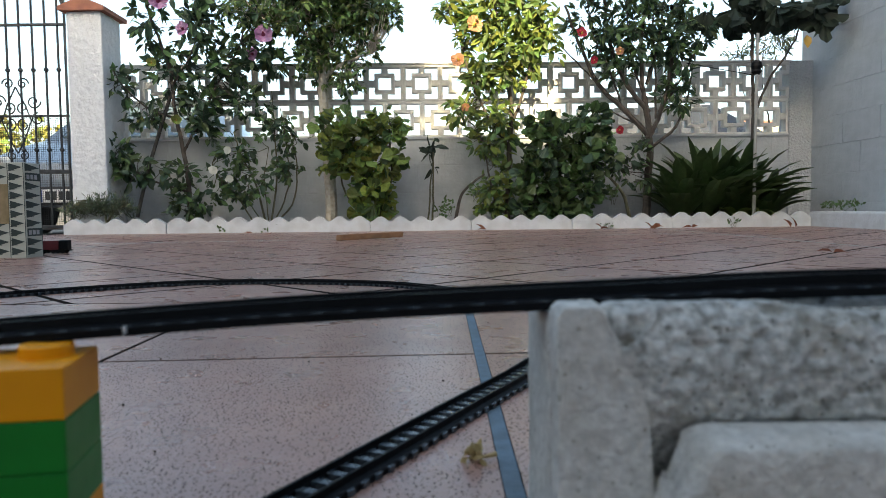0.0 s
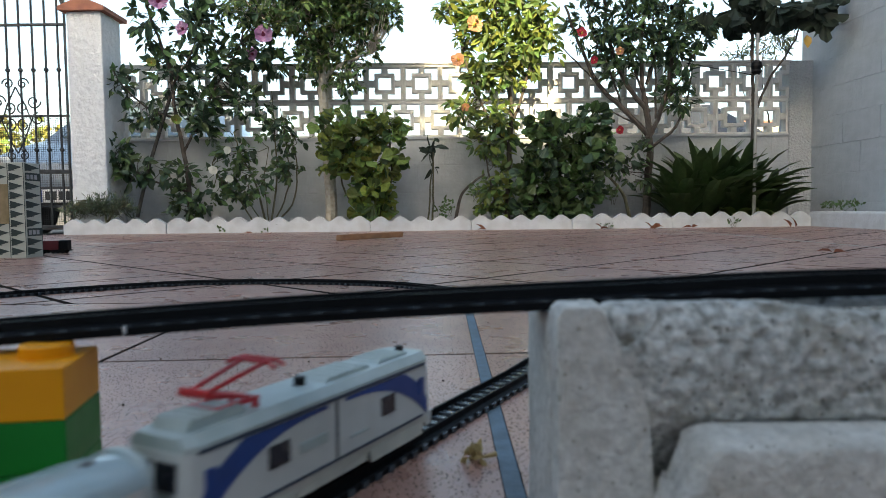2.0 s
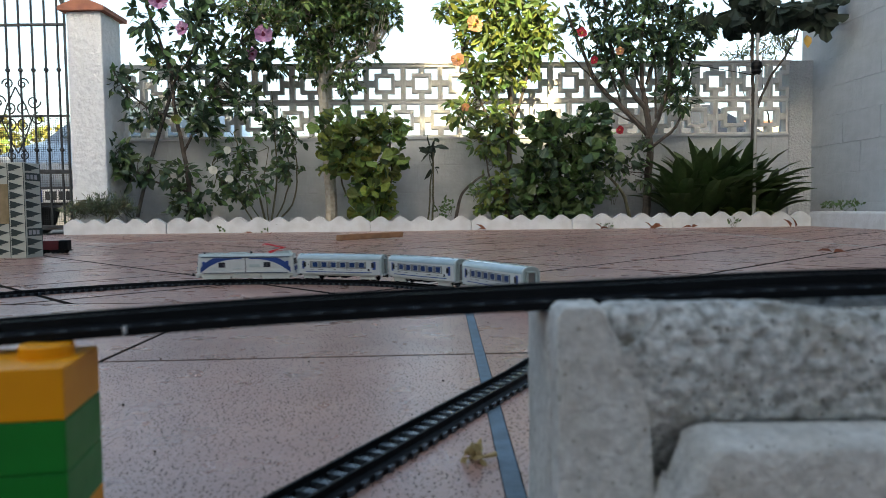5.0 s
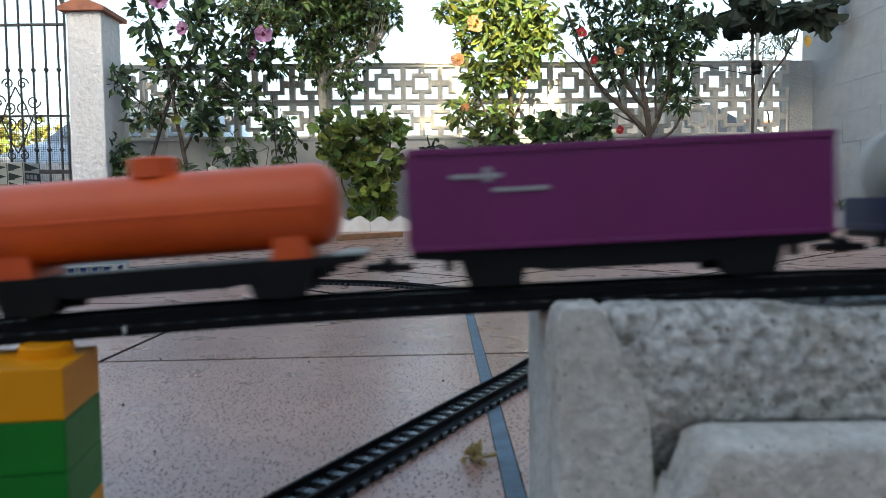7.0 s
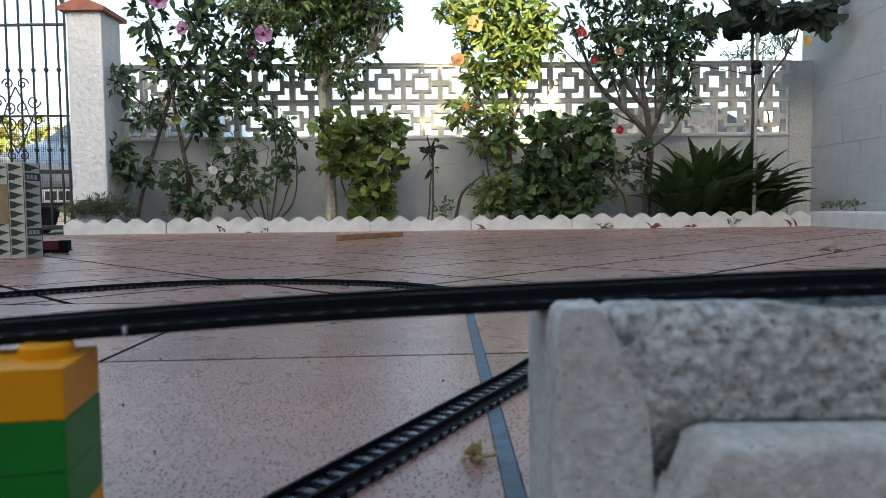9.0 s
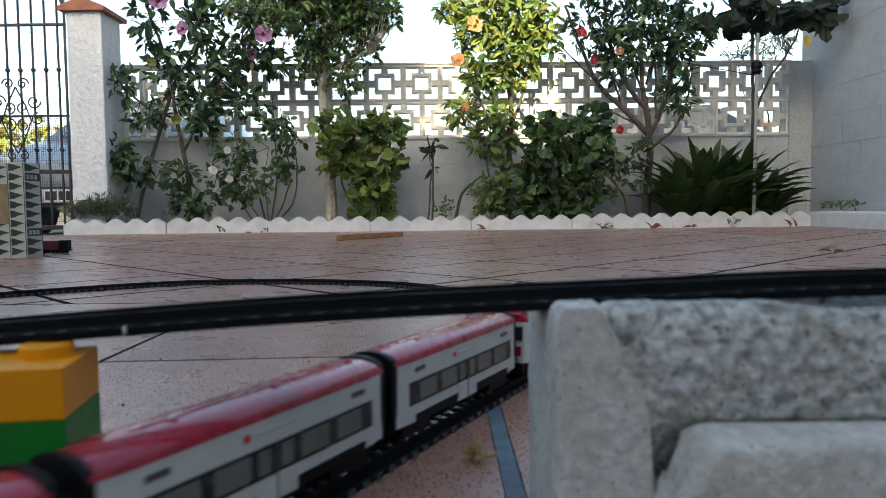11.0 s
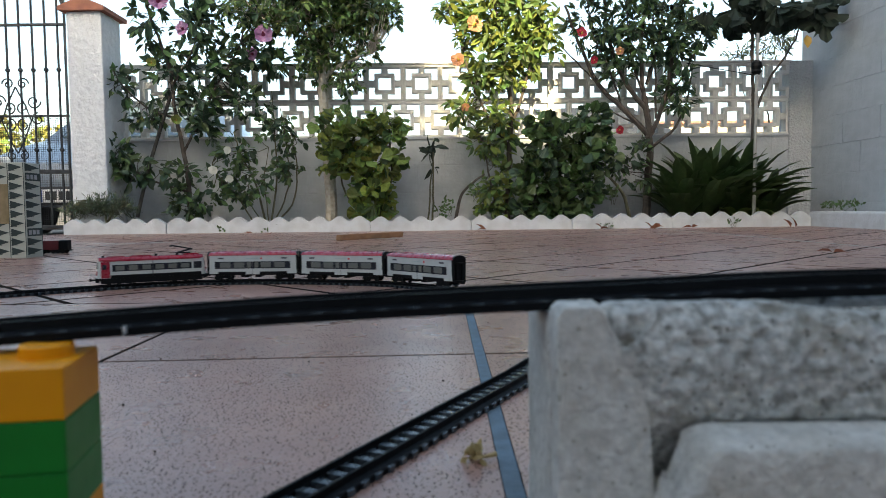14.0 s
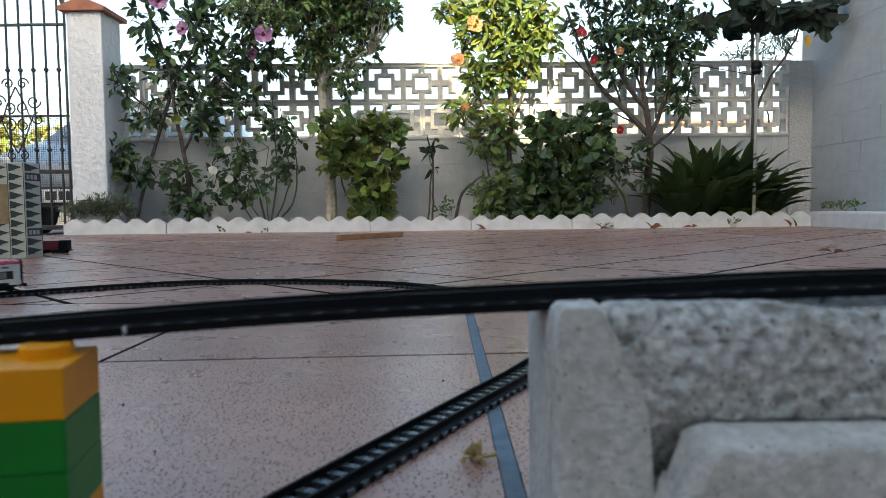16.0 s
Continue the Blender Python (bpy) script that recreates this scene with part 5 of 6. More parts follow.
p6 = plant("hibiscus_tree", "tall hibiscus with peach flowers catching the sun", "shrub", 6,
           [(0.020, 0.010, [(0.447, 4.900, 0.036), (0.457, 4.900, 0.405), (0.478, 4.900, 0.789), (0.441, 4.900, 1.095), (0.386, 4.900, 1.399), (0.350, 4.900, 1.775)]), (0.012, 0.005, [(0.470, 4.900, 0.674), (0.576, 4.900, 0.979), (0.635, 4.900, 1.283), (0.693, 4.900, 1.622)]),
            (0.010, 0.004, [(0.458, 4.900, 0.559), (0.304, 4.900, 0.791), (0.191, 4.900, 1.060), (0.116, 4.900, 1.326), (0.042, 4.900, 1.554)]), (0.012, 0.006, [(0.083, 4.850, 0.052), (0.123, 4.850, 0.214), (0.201, 4.850, 0.309), (0.290, 4.850, 0.373)]), (0.010, 0.004, [(0.416, 4.900, 0.036), (0.337, 4.870, 0.289), (0.280, 4.850, 0.595)])],
           [((0.480, 4.880, 1.430), (0.30, 0.2, 0.26), 650), ((0.459, 4.880, 1.129), (0.26, 0.2, 0.18), 480), ((0.690, 4.880, 1.315), (0.15, 0.15, 0.25), 260), ((0.230, 4.860, 1.353), (0.14, 0.15, 0.20), 220), ((0.227, 4.860, 1.014), (0.12, 0.12, 0.10), 110),
            ((0.079, 4.860, 1.486), (0.14, 0.12, 0.10), 90), ((0.148, 4.860, 0.807), (0.13, 0.12, 0.09), 110), ((0.378, 4.860, 0.785), (0.15, 0.14, 0.12), 140), ((0.319, 4.860, 0.576), (0.14, 0.12, 0.14), 170), ((0.375, 4.860, 0.288), (0.13, 0.12, 0.18), 190), ((0.374, 4.860, 0.134), (0.14, 0.1, 0.06), 90), ((0.464, 4.900, 1.737), (0.5, 0.3, 0.2), 500)],
           [(L_mid, 0.45), (L_light, 0.35), (L_yellow, 0.2)], 0.075)
for k, (at, s, m_) in enumerate((((0.215, 4.700, 1.331), 0.115, F_peach), ((0.117, 4.700, 1.107), 0.10, F_peach), ((0.152, 4.720, 0.806), 0.06, F_peach))):
    flower(p6, at, s, m_, F_heart, k + 20)

p7 = plant("green_bush", "dense bush of broad dark green leaves", "shrub", 7,
           [(0.010, 0.005, [(0.790, 4.800, 0.034), (0.771, 4.800, 0.282), (0.714, 4.800, 0.585), (0.696, 4.800, 0.755)]), (0.009, 0.004, [(0.828, 4.800, 0.034), (0.942, 4.800, 0.394), (0.980, 4.800, 0.695)]), (0.008, 0.003, [(0.809, 4.800, 0.034), (0.638, 4.800, 0.321), (0.619, 4.800, 0.549)]),
            (0.013, 0.007, [(1.275, 4.830, 0.040), (1.236, 4.830, 0.201), (1.159, 4.830, 0.317), (1.025, 4.830, 0.402)])],
           [((0.705, 4.740, 0.580), (0.18, 0.12, 0.18), 255), ((0.972, 4.760, 0.710), (0.17, 0.12, 0.07), 136), ((0.987, 4.740, 0.502), (0.19, 0.12, 0.12), 221), ((0.667, 4.740, 0.319), (0.17, 0.12, 0.17), 255), ((0.931, 4.740, 0.278), (0.13, 0.12, 0.13), 187), ((0.739, 4.720, 0.130), (0.24, 0.1, 0.07), 221)],
           [(L_mid, 0.7), (L_dark, 0.3)], 0.082, M_stem, aspect=0.9)

p8 = plant("slim_tree", "small forked tree with narrow dark leaves and red blossom", "tree", 8,
           [(0.030, 0.020, [(1.408, 4.930, 0.036), (1.426, 4.930, 0.318), (1.436, 4.930, 0.590), (1.395, 4.930, 0.899)]), (0.020, 0.008, [(1.436, 4.930, 0.628), (1.240, 4.930, 0.824), (1.084, 4.930, 0.979), (0.968, 4.930, 1.210), (0.852, 4.930, 1.516)]), (0.018, 0.007, [(1.427, 4.930, 0.783), (1.278, 4.930, 0.977), (1.161, 4.930, 1.246), (1.122, 4.930, 1.550), (1.102, 4.930, 1.815)]),
            (0.016, 0.007, [(1.395, 4.930, 0.860), (1.374, 4.930, 1.167), (1.392, 4.930, 1.472), (1.429, 4.930, 1.811)]), (0.016, 0.007, [(1.444, 4.930, 0.628), (1.532, 4.930, 0.859), (1.588, 4.930, 1.165), (1.643, 4.930, 1.469), (1.679, 4.930, 1.771)]), (0.012, 0.005, [(1.456, 4.930, 0.551), (1.611, 4.930, 0.684), (1.687, 4.930, 0.857), (1.724, 4.930, 1.087)]),
            (0.012, 0.005, [(1.414, 4.930, 0.975), (1.490, 4.930, 1.242), (1.527, 4.930, 1.546), (1.544, 4.930, 1.773)]),
            (0.009, 0.004, [(1.376, 4.930, 0.937), (1.297, 4.930, 1.206), (1.276, 4.930, 1.473), (1.256, 4.930, 1.776)]), (0.009, 0.004, [(1.474, 4.930, 0.744), (1.472, 4.930, 1.090), (1.451, 4.930, 1.395), (1.468, 4.930, 1.736)]), (0.008, 0.004, [(1.240, 4.930, 0.824), (1.181, 4.930, 1.016), (1.045, 4.930, 1.324), (1.006, 4.930, 1.552)]),
            (0.008, 0.003, [(1.512, 4.930, 0.821), (1.647, 4.930, 1.011), (1.761, 4.930, 1.240), (1.817, 4.930, 1.429)]), (0.007, 0.003, [(1.084, 4.930, 0.979), (0.929, 4.930, 1.134), (0.793, 4.930, 1.269)]), (0.008, 0.004, [(1.444, 4.930, 0.590), (1.338, 4.930, 0.707), (1.221, 4.930, 0.766), (1.123, 4.930, 0.844)])],
           [((1.000, 4.900, 1.430), (0.18, 0.15, 0.25), 230), ((1.192, 4.900, 1.277), (0.16, 0.15, 0.25), 300), ((1.384, 4.900, 1.313), (0.16, 0.15, 0.30), 380), ((1.577, 4.900, 1.273), (0.16, 0.15, 0.25), 360), ((1.711, 4.900, 1.385), (0.14, 0.14, 0.2), 230), ((1.618, 4.900, 0.930), (0.13, 0.12, 0.14), 200),
            ((1.212, 4.900, 1.049), (0.10, 0.12, 0.1), 60), ((1.344, 4.900, 1.652), (0.45, 0.3, 0.2), 400), ((1.229, 4.880, 0.395), (0.13, 0.1, 0.10), 70), ((1.306, 4.880, 0.529), (0.10, 0.1, 0.08), 40), ((1.359, 4.860, 0.316), (0.08, 0.1, 0.05), 24)],
           [(L_dark, 0.6), (L_mid, 0.4)], 0.075, M_bark2, aspect=0.38)
for k, (at, s) in enumerate((((0.932, 4.750, 1.281), 0.075), ((1.014, 4.750, 1.108), 0.055), ((1.180, 4.750, 0.650), 0.06), ((1.186, 4.750, 1.161), 0.06))):
    flower(p8, at, s, F_red if k < 3 else F_peach, F_heart, k + 40)


# strap-leaved clump: every leaf an arching blade
def blade(root, a0, length, lean, width, rng, material=L_strap):
    bm = bmesh.new()
    d = Vector((math.cos(a0), math.sin(a0), 0))
    side = Vector((-d.y, d.x, 0))
    rows = []
    for k in range(8):
        t = k / 7
        out = length * (math.sin(lean) * t + 0.22 * t * t)
        up = length * (math.cos(lean) * t - 0.45 * math.sin(lean) * t * t - 0.10 * t ** 3)
        w = width * min(1.0, 0.55 + 1.1 * t) * max(0.02, 1 - t ** 3.5) ** 0.6
        c = d * (0.03 + out) + Vector((0, 0, max(0.01, up)))
        rows.append([bm.verts.new(c - side * w / 2 + Vector((0, 0, w * 0.22))), bm.verts.new(c), bm.verts.new(c + side * w / 2 + Vector((0, 0, w * 0.22)))])
    for a, b in zip(rows, rows[1:]):
        for k in range(2):
            bm.faces.new((a[k], a[k + 1], b[k + 1], b[k]))
    part("leaf", bm, material, root, smooth=True)


for seed, at, n, size in ((1, (1.800, 4.880, 0.048), 92, 0.60), (2, (2.200, 4.860, 0.044), 30, 0.36), (3, (1.640, 4.880, 0.051), 46, 0.46), (4, (2.020, 4.900, 0.045), 76, 0.56)):
    rng = random.Random(seed)
    root = thing("strap_leaf_plant", "clump of arching dark green strap leaves", "plant", Matrix.Translation((at[0], at[1], 0.035)), group="strap-leaved clumps")
    for k in range(n):
        blade(root, rng.uniform(0, 6.28), size * rng.uniform(0.75, 1.15), radians(rng.uniform(2, 40)), rng.uniform(0.065, 0.11), rng)
    if seed == 4:
        for a0 in (-2.3, -1.9, -1.45, -1.0, -0.7):
            blade(root, a0, 0.27, radians(rng.uniform(38, 60)), 0.085, rng, L_light)

# rubber plant on a pale stake
p9 = plant("rubber_tree", "young tree with big blackish drooping leaves", "tree", 9,
           [(0.016, 0.010, [(2.138, 4.930, 0.028), (2.141, 4.930, 0.388), (2.147, 4.930, 0.775), (2.138, 4.930, 1.159), (2.126, 4.930, 1.464), (2.114, 4.930, 1.766)]), (0.010, 0.005, [(2.174, 4.930, 0.813), (2.257, 4.930, 1.005), (2.363, 4.930, 1.157), (2.445, 4.930, 1.308), (2.473, 4.930, 1.460)]),
            (0.008, 0.004, [(2.132, 4.930, 1.312), (2.010, 4.930, 1.465), (1.893, 4.930, 1.580)]), (0.008, 0.004, [(2.132, 4.930, 1.312), (2.280, 4.930, 1.500), (2.393, 4.930, 1.612)])],
           [], [(L_rubber, 1.0)], 0.2, twigs=False)
rng = random.Random(77)
foot9 = p9.matrix_basis.translation
for c, r, n in (((1.939, 4.850, 1.444), (0.17, 0.12, 0.13), 26), ((2.313, 4.800, 1.463), (0.17, 0.12, 0.10), 30), ((2.465, 4.800, 1.406), (0.16, 0.12, 0.12), 34), ((2.128, 4.850, 1.554), (0.16, 0.12, 0.10), 24), ((2.557, 4.800, 1.479), (0.10, 0.1, 0.12), 16)):
    for p in fill(rng, Vector(c) - foot9, r, n):
        bm = bmesh.new()
        along = (rnd_dir(rng) * 0.7 + Vector((0, -0.1, -0.75))).normalized()
        petal(bm, Vector((0, 0, 0)), along, Vector((rng.uniform(-0.6, 0.6), -1, 0.3)).normalized(), rng.uniform(0.12, 0.18), rng.uniform(0.085, 0.12), rng)
        part("leaf", bm, L_rubber, p9, m=Matrix.Translation(p), smooth=True)
bm = bmesh.new()
leaf(bm, Vector((0, 0, 0)), Vector((0.1, -0.2, -1)).normalized(), Vector((0, -1, 0)), 0.085, 0.06, 0.2, 0.2)
part("leaf", bm, mat("yellowed_leaf", (0.45, 0.28, 0.05), None, 20, 0.5), p9, "yellowed leaf", m=Matrix.Translation(Vector((2.400, 4.720, 1.251)) - foot9))
pole = thing("plant_pole", "pale slender pole supporting the young tree", "pole", Matrix.Translation((2.043, 4.660, 0.061)))
bm = bmesh.new()
tube(bm, [(0, 0, -0.03), (0.004, 0, 0.58), (0.010, 0, 1.19)], 0.0105, 10)
part("shaft", bm, mat("pale_weathered_metal", (0.42, 0.41, 0.38), (0.34, 0.33, 0.31), 20, 0.5, metal=0.4), pole, smooth=True)
bm = bmesh.new()
tube(bm, [(0.008, 0.01, 0.925), (0.008, 0.01, 0.945), (0.008, 0.01, 0.96), (0.008, 0.01, 0.98), (0.008, 0.01, 1.003), (0.008, 0.01, 1.018)], [0.02, 0.034, 0.027, 0.036, 0.032, 0.018], 10)
part("tie", bm, P_black, pole, "black cloth tie")
bm = bmesh.new()
tube(bm, [(1.675, 4.900, 1.112), (1.887, 4.900, 1.072), (2.138, 4.900, 1.027)], 0.003, 5)
tagged(part("tie_wire", bm, P_black, None), "thin dark wire strung to the pole", "wire")

p10 = plant("oleander_sprig", "thin light green twigs showing over the wall", "shrub", 10,
            [(0.008, 0.003, [(2.583, 5.450, 0.411), (2.444, 5.450, 1.053), (2.459, 5.450, 1.434)]), (0.006, 0.003, [(2.605, 5.450, 0.411), (2.613, 5.450, 1.179), (2.585, 5.450, 1.558)]), (0.006, 0.003, [(2.410, 5.450, 0.413), (2.271, 5.450, 1.140), (2.183, 5.450, 1.310)])],
            [((2.523, 5.450, 1.433), (0.18, 0.08, 0.16), 240), ((2.226, 5.450, 1.289), (0.12, 0.08, 0.05), 60), ((2.419, 5.450, 1.265), (0.12, 0.08, 0.06), 60)], [(L_herb, 1.0)], 0.06, M_stem, aspect=0.22)

p11 = plant("lavender_bush", "low grey-green needle-leaved bush before the pillar", "shrub", 11,
            [(0.008, 0.003, [(-2.202, 4.660, 0.070), (-2.235, 4.660, 0.163), (-2.344, 4.660, 0.220)]), (0.008, 0.003, [(-2.202, 4.660, 0.070), (-2.143, 4.660, 0.162), (-2.067, 4.660, 0.198)])],
            [((-2.235, 4.660, 0.181), (0.16, 0.08, 0.07), 700), ((-2.106, 4.660, 0.161), (0.10, 0.08, 0.06), 400), ((-2.403, 4.660, 0.146), (0.10, 0.07, 0.05), 300)], [(L_herb, 0.7), (L_dark, 0.3)], 0.045, M_stem, droop=0.6, aspect=0.12)

# weeds along the edging and in the bed
for k, (at, n, s) in enumerate((((-0.013, 4.750, 0.082), 26, 0.03), ((0.045, 4.750, 0.138), 30, 0.028), ((-1.790, 4.550, 0.010), 8, 0.03), ((-1.417, 4.540, 0.013), 14, 0.03), ((-1.142, 4.540, 0.014), 10, 0.03), ((-1.044, 4.540, 0.020), 14, 0.03), ((-0.466, 4.550, 0.010), 8, 0.022), ((1.057, 4.550, 0.018), 10, 0.022), ((1.865, 4.550, 0.038), 10, 0.028), ((2.531, 4.500, 0.132), 70, 0.03), ((1.152, 4.800, 0.202), 40, 0.035), ((0.219, 4.820, 0.231), 30, 0.03))):
    rng = random.Random(k)
    root = thing("weed", "small green weed growing at the edging", "weed", Matrix.Translation(at), group="weeds")
    bm = bmesh.new()
    wide = 0.12 if n == 70 else 0.035
    for q in range(n):
        p = Vector((rng.uniform(-wide, wide), rng.uniform(-0.02, 0.02), rng.uniform(-0.015, 0.02 + 0.05 * (k in (0, 1, 10, 11)))))
        leaf(bm, p, (rnd_dir(rng) + Vector((0, 0, 0.7))).normalized(), Vector((0.1, -1, 0.2)).normalized(), s * rng.uniform(0.6, 1.2), s * 0.5)
    part("leaves", bm, L_mid, root, kind="stuff")
    bm = bmesh.new()
    for q in range(5):
        tube(bm, [(rng.uniform(-wide, wide) * 0.5, 0, -0.05), (rng.uniform(-wide, wide), 0, 0.02)], 0.0012, 4)
    part("stalks", bm, M_stem, root, kind="stuff")

# unseen tree added by the house; its crown breaks the beam of sun into patches
plant("shade_tree", "unseen leafy tree added to dapple the sun", "tree", 90,
      [(0.06, 0.02, [(-2.1, -4.3, -0.01), (-2.0, -4.35, 1.6), (-1.9, -4.4, 3.2), (-1.7, -4.4, 4.6), (-1.6, -4.4, 5.6)]), (0.03, 0.01, [(-1.9, -4.4, 3.2), (-1.6, -4.4, 4.2), (-1.3, -4.4, 5.0)])],
      [((-1.42, -4.4, 4.95), (0.28, 0.25, 0.40), 110), ((-1.40, -4.4, 4.78), (0.26, 0.15, 0.22), 80), ((-1.75, -4.4, 5.3), (0.45, 0.3, 0.5), 300), ((-0.95, -4.4, 4.75), (0.35, 0.2, 0.16), 24), ((-1.5, -4.4, 5.9), (0.6, 0.35, 0.3), 260)], [(L_mid, 1.0)], 0.13, M_bark2, aspect=0.55)


# ---- gate, street and distance ----
gate = thing("iron_gate", "dark wrought iron gate with scrolls and wire mesh", "gate", pose(0.036, 4.88, 0))
GX = (-3.55, -3.465, -3.38, -3.295, -3.21, -3.125, -3.040, -2.955, -2.868, -2.780, -2.693, -2.607)
for x in GX[1:]:
    bm = bmesh.new()
    rod(bm, (x - 0.025, 0, 0.04), (x - 0.025, 0, 1.75), 0.0075, 8)
    for z in (1.11, 0.57):
        tube(bm, [(x - 0.025, 0, z - 0.014), (x - 0.025, 0, z - 0.006), (x - 0.025, 0, z + 0.006), (x - 0.025, 0, z + 0.014)], [0.008, 0.016, 0.016, 0.008], 8)
    part("bar", bm, M_iron, gate)
for z, h in ((1.412, 0.016), (0.80, 0.014), (0.42, 0.03), (0.04, 0.03)):
    bm = bmesh.new()
    box(bm, (-3.6, -0.012, z - h / 2), (-2.575, 0.012, z + h / 2), 0.002)
    part("cross_rail", bm, M_iron, gate)
bm = bmesh.new()
box(bm, (-2.588, -0.010, 0.02), (-2.578, 0.010, 1.62), 0.002)
part("stile", bm, M_iron, gate)
bm = bmesh.new()
tube(bm, [(-2.583, 0, 1.52), (-2.61, 0, 1.60), (-2.66, 0, 1.72), (-2.78, 0, 1.86), (-3.0, 0, 1.95)], 0.011, 8)
part("top_arch", bm, M_iron, gate)


def scroll(cx, cz, r, turn, flip=1):
    bm = bmesh.new()
    pts = []
    for k in range(22):
        t = k / 21
        a = turn + flip * t * 8.0
        rr = r * (1 - 0.8 * t)
        pts.append((cx + rr * math.cos(a), 0.012, cz + rr * math.sin(a)))
    tube(bm, pts, 0.005, 6)
    part("scroll", bm, M_iron, gate)


for cx in (-2.94, -3.28):
    for d in (-1, 1):
        scroll(cx + d * 0.05, 1.02, 0.042, 1.57 - d * 1.57, d)
        scroll(cx + d * 0.045, 0.86, 0.042, -1.57, -d)
        scroll(cx + d * 0.045, 0.74, 0.045, 1.57, d)
        scroll(cx + d * 0.04, 0.535, 0.035, 1.57, -d)
        scroll(cx + d * 0.145, 0.78, 0.045, 1.57, d)
        scroll(cx + d * 0.12, 0.90, 0.05, 0, -d)
        bm = bmesh.new()
        tube(bm, [(cx, 0.012, 1.00), (cx + d * 0.06, 0.012, 0.88), (cx + d * 0.10, 0.012, 0.77), (cx + d * 0.05, 0.012, 0.64), (cx, 0.012, 0.55)], 0.005, 6)
        part("scroll_bar", bm, M_iron, gate)
bm = bmesh.new()
for k in range(66):
    x = -3.58 + k * 0.015
    box(bm, (x - 0.0008, 0.018, 0.05), (x + 0.0008, 0.0196, 0.80))
for k in range(50):
    z = 0.05 + k * 0.015
    box(bm, (-3.58, 0.0196, z - 0.0008), (-2.585, 0.0212, z + 0.0008))
part("wire_mesh", bm, M_iron, gate, "fine dark wire mesh", kind="stuff")

# parked car in the street
C_body = mat("silver_blue_car_paint", (0.13, 0.16, 0.20), (0.12, 0.15, 0.185), 5, 0.35, metal=0.3, coat=0.4)
C_glass = mat("dark_car_glass", (0.10, 0.14, 0.15), (0.08, 0.11, 0.12), 5, 0.08, coat=1.0)
C_trim = mat("black_car_trim", (0.02, 0.02, 0.022), None, 20, 0.6)
C_tyre = mat("tyre_rubber", (0.02, 0.02, 0.02), None, 20, 0.85)
C_plate = mat("white_number_plate", (0.75, 0.75, 0.75), None, 20, 0.5)
C_lamp = mat("clear_headlamp", (0.55, 0.58, 0.6), None, 20, 0.1, coat=1.0)


def car(m, paint, label):
    root = thing("parked_car", label, "car", m, group="parked cars")
    prof = [(0.0, 0.25), (-0.02, 0.45), (0.04, 0.62), (0.55, 0.80), (0.95, 0.90), (3.4, 0.95), (3.85, 0.90), (3.95, 0.5), (3.9, 0.25)]
    bm = bmesh.new()
    for s, w in ((1, 1),):
        rings = []
        for x, k in ((-0.84, 0.93), (-0.80, 0.985), (-0.70, 1.0), (0.70, 1.0), (0.80, 0.985), (0.84, 0.93)):
            rings.append([bm.verts.new((x, 1.97 + (y - 1.97) * k, 0.25 + (z - 0.25) * k)) for y, z in prof])
        for a, b in zip(rings, rings[1:]):
            for i in range(len(prof)):
                bm.faces.new((a[i], a[(i + 1) % len(prof)], b[(i + 1) % len(prof)], b[i]))
        bm.faces.new(rings[0][::-1])
        bm.faces.new(rings[-1])
    part("body", bm, paint, root, smooth=True)
    cab = [(0.98, 0.89), (1.65, 1.34), (2.9, 1.38), (3.7, 0.93)]
    bm = bmesh.new()
    loft_y = []
    for x, k in ((-0.76, 0.0), (-0.60, 1.0), (0.60, 1.0), (0.76, 0.0)):
        loft_y.append([bm.verts.new((x, y, z if k else 0.90 + (z - 0.90) * 0.25)) for y, z in cab])
    for a, b in zip(loft_y, loft_y[1:]):
        for i in range(4):
            bm.faces.new((a[i], a[(i + 1) % 4], b[(i + 1) % 4], b[i]))
    bm.faces.new(loft_y[0][::-1])
    bm.faces.new(loft_y[-1])
    part("cabin", bm, paint, root, smooth=True)
    bm = bmesh.new()
    box(bm, (-0.58, -0.02, -0.36), (0.58, 0.0, 0.36), 0.02, Matrix.Translation((0, 1.29, 1.125)) @ pose(0, 0, 0, -56, 0, 0))
    part("windscreen", bm, C_glass, root, "greenish windscreen")
    bm = bmesh.new()
    box(bm, (-0.66, -0.035, 0.26), (0.66, 0.02, 0.42), 0.02)
    part("bumper_grille", bm, C_trim, root, "black lower grille")
    for s in (-1, 1):
        bm = bmesh.new()
        box(bm, (s * 0.62 - 0.15, -0.02, 0.56), (s * 0.62 + 0.15, 0.16, 0.68), 0.03)
        part("headlight", bm, C_lamp, root)
        for y in (0.75, 3.2):
            bm = bmesh.new()
            rod(bm, (s * 0.66, y, 0.30), (s * 0.85, y, 0.30), 0.30, 20)
            wh = part("wheel", bm, C_tyre, root, smooth=True)
            bm = bmesh.new()
            rod(bm, (s * 0.84, y, 0.30), (s * 0.858, y, 0.30), 0.19, 16)
            part("rim", bm, P_chrome, wh)
    bm = bmesh.new()
    box(bm, (-0.26, -0.055, 0.285), (0.26, -0.036, 0.395), 0.004)
    pl = part("number_plate", bm, C_plate, root, "white number plate")
    bm = bmesh.new()
    box(bm, (-0.255, -0.0575, 0.29), (-0.215, -0.055, 0.39))
    part("plate_band", bm, P_blue, pl)
    for k in range(7):
        bm = bmesh.new()
        x = -0.19 + 0.058 * k + (0.03 if k > 3 else 0)
        box(bm, (x, -0.0575, 0.305), (x + 0.038, -0.055, 0.378))
        part("plate_bar", bm, C_trim, pl)
    return root


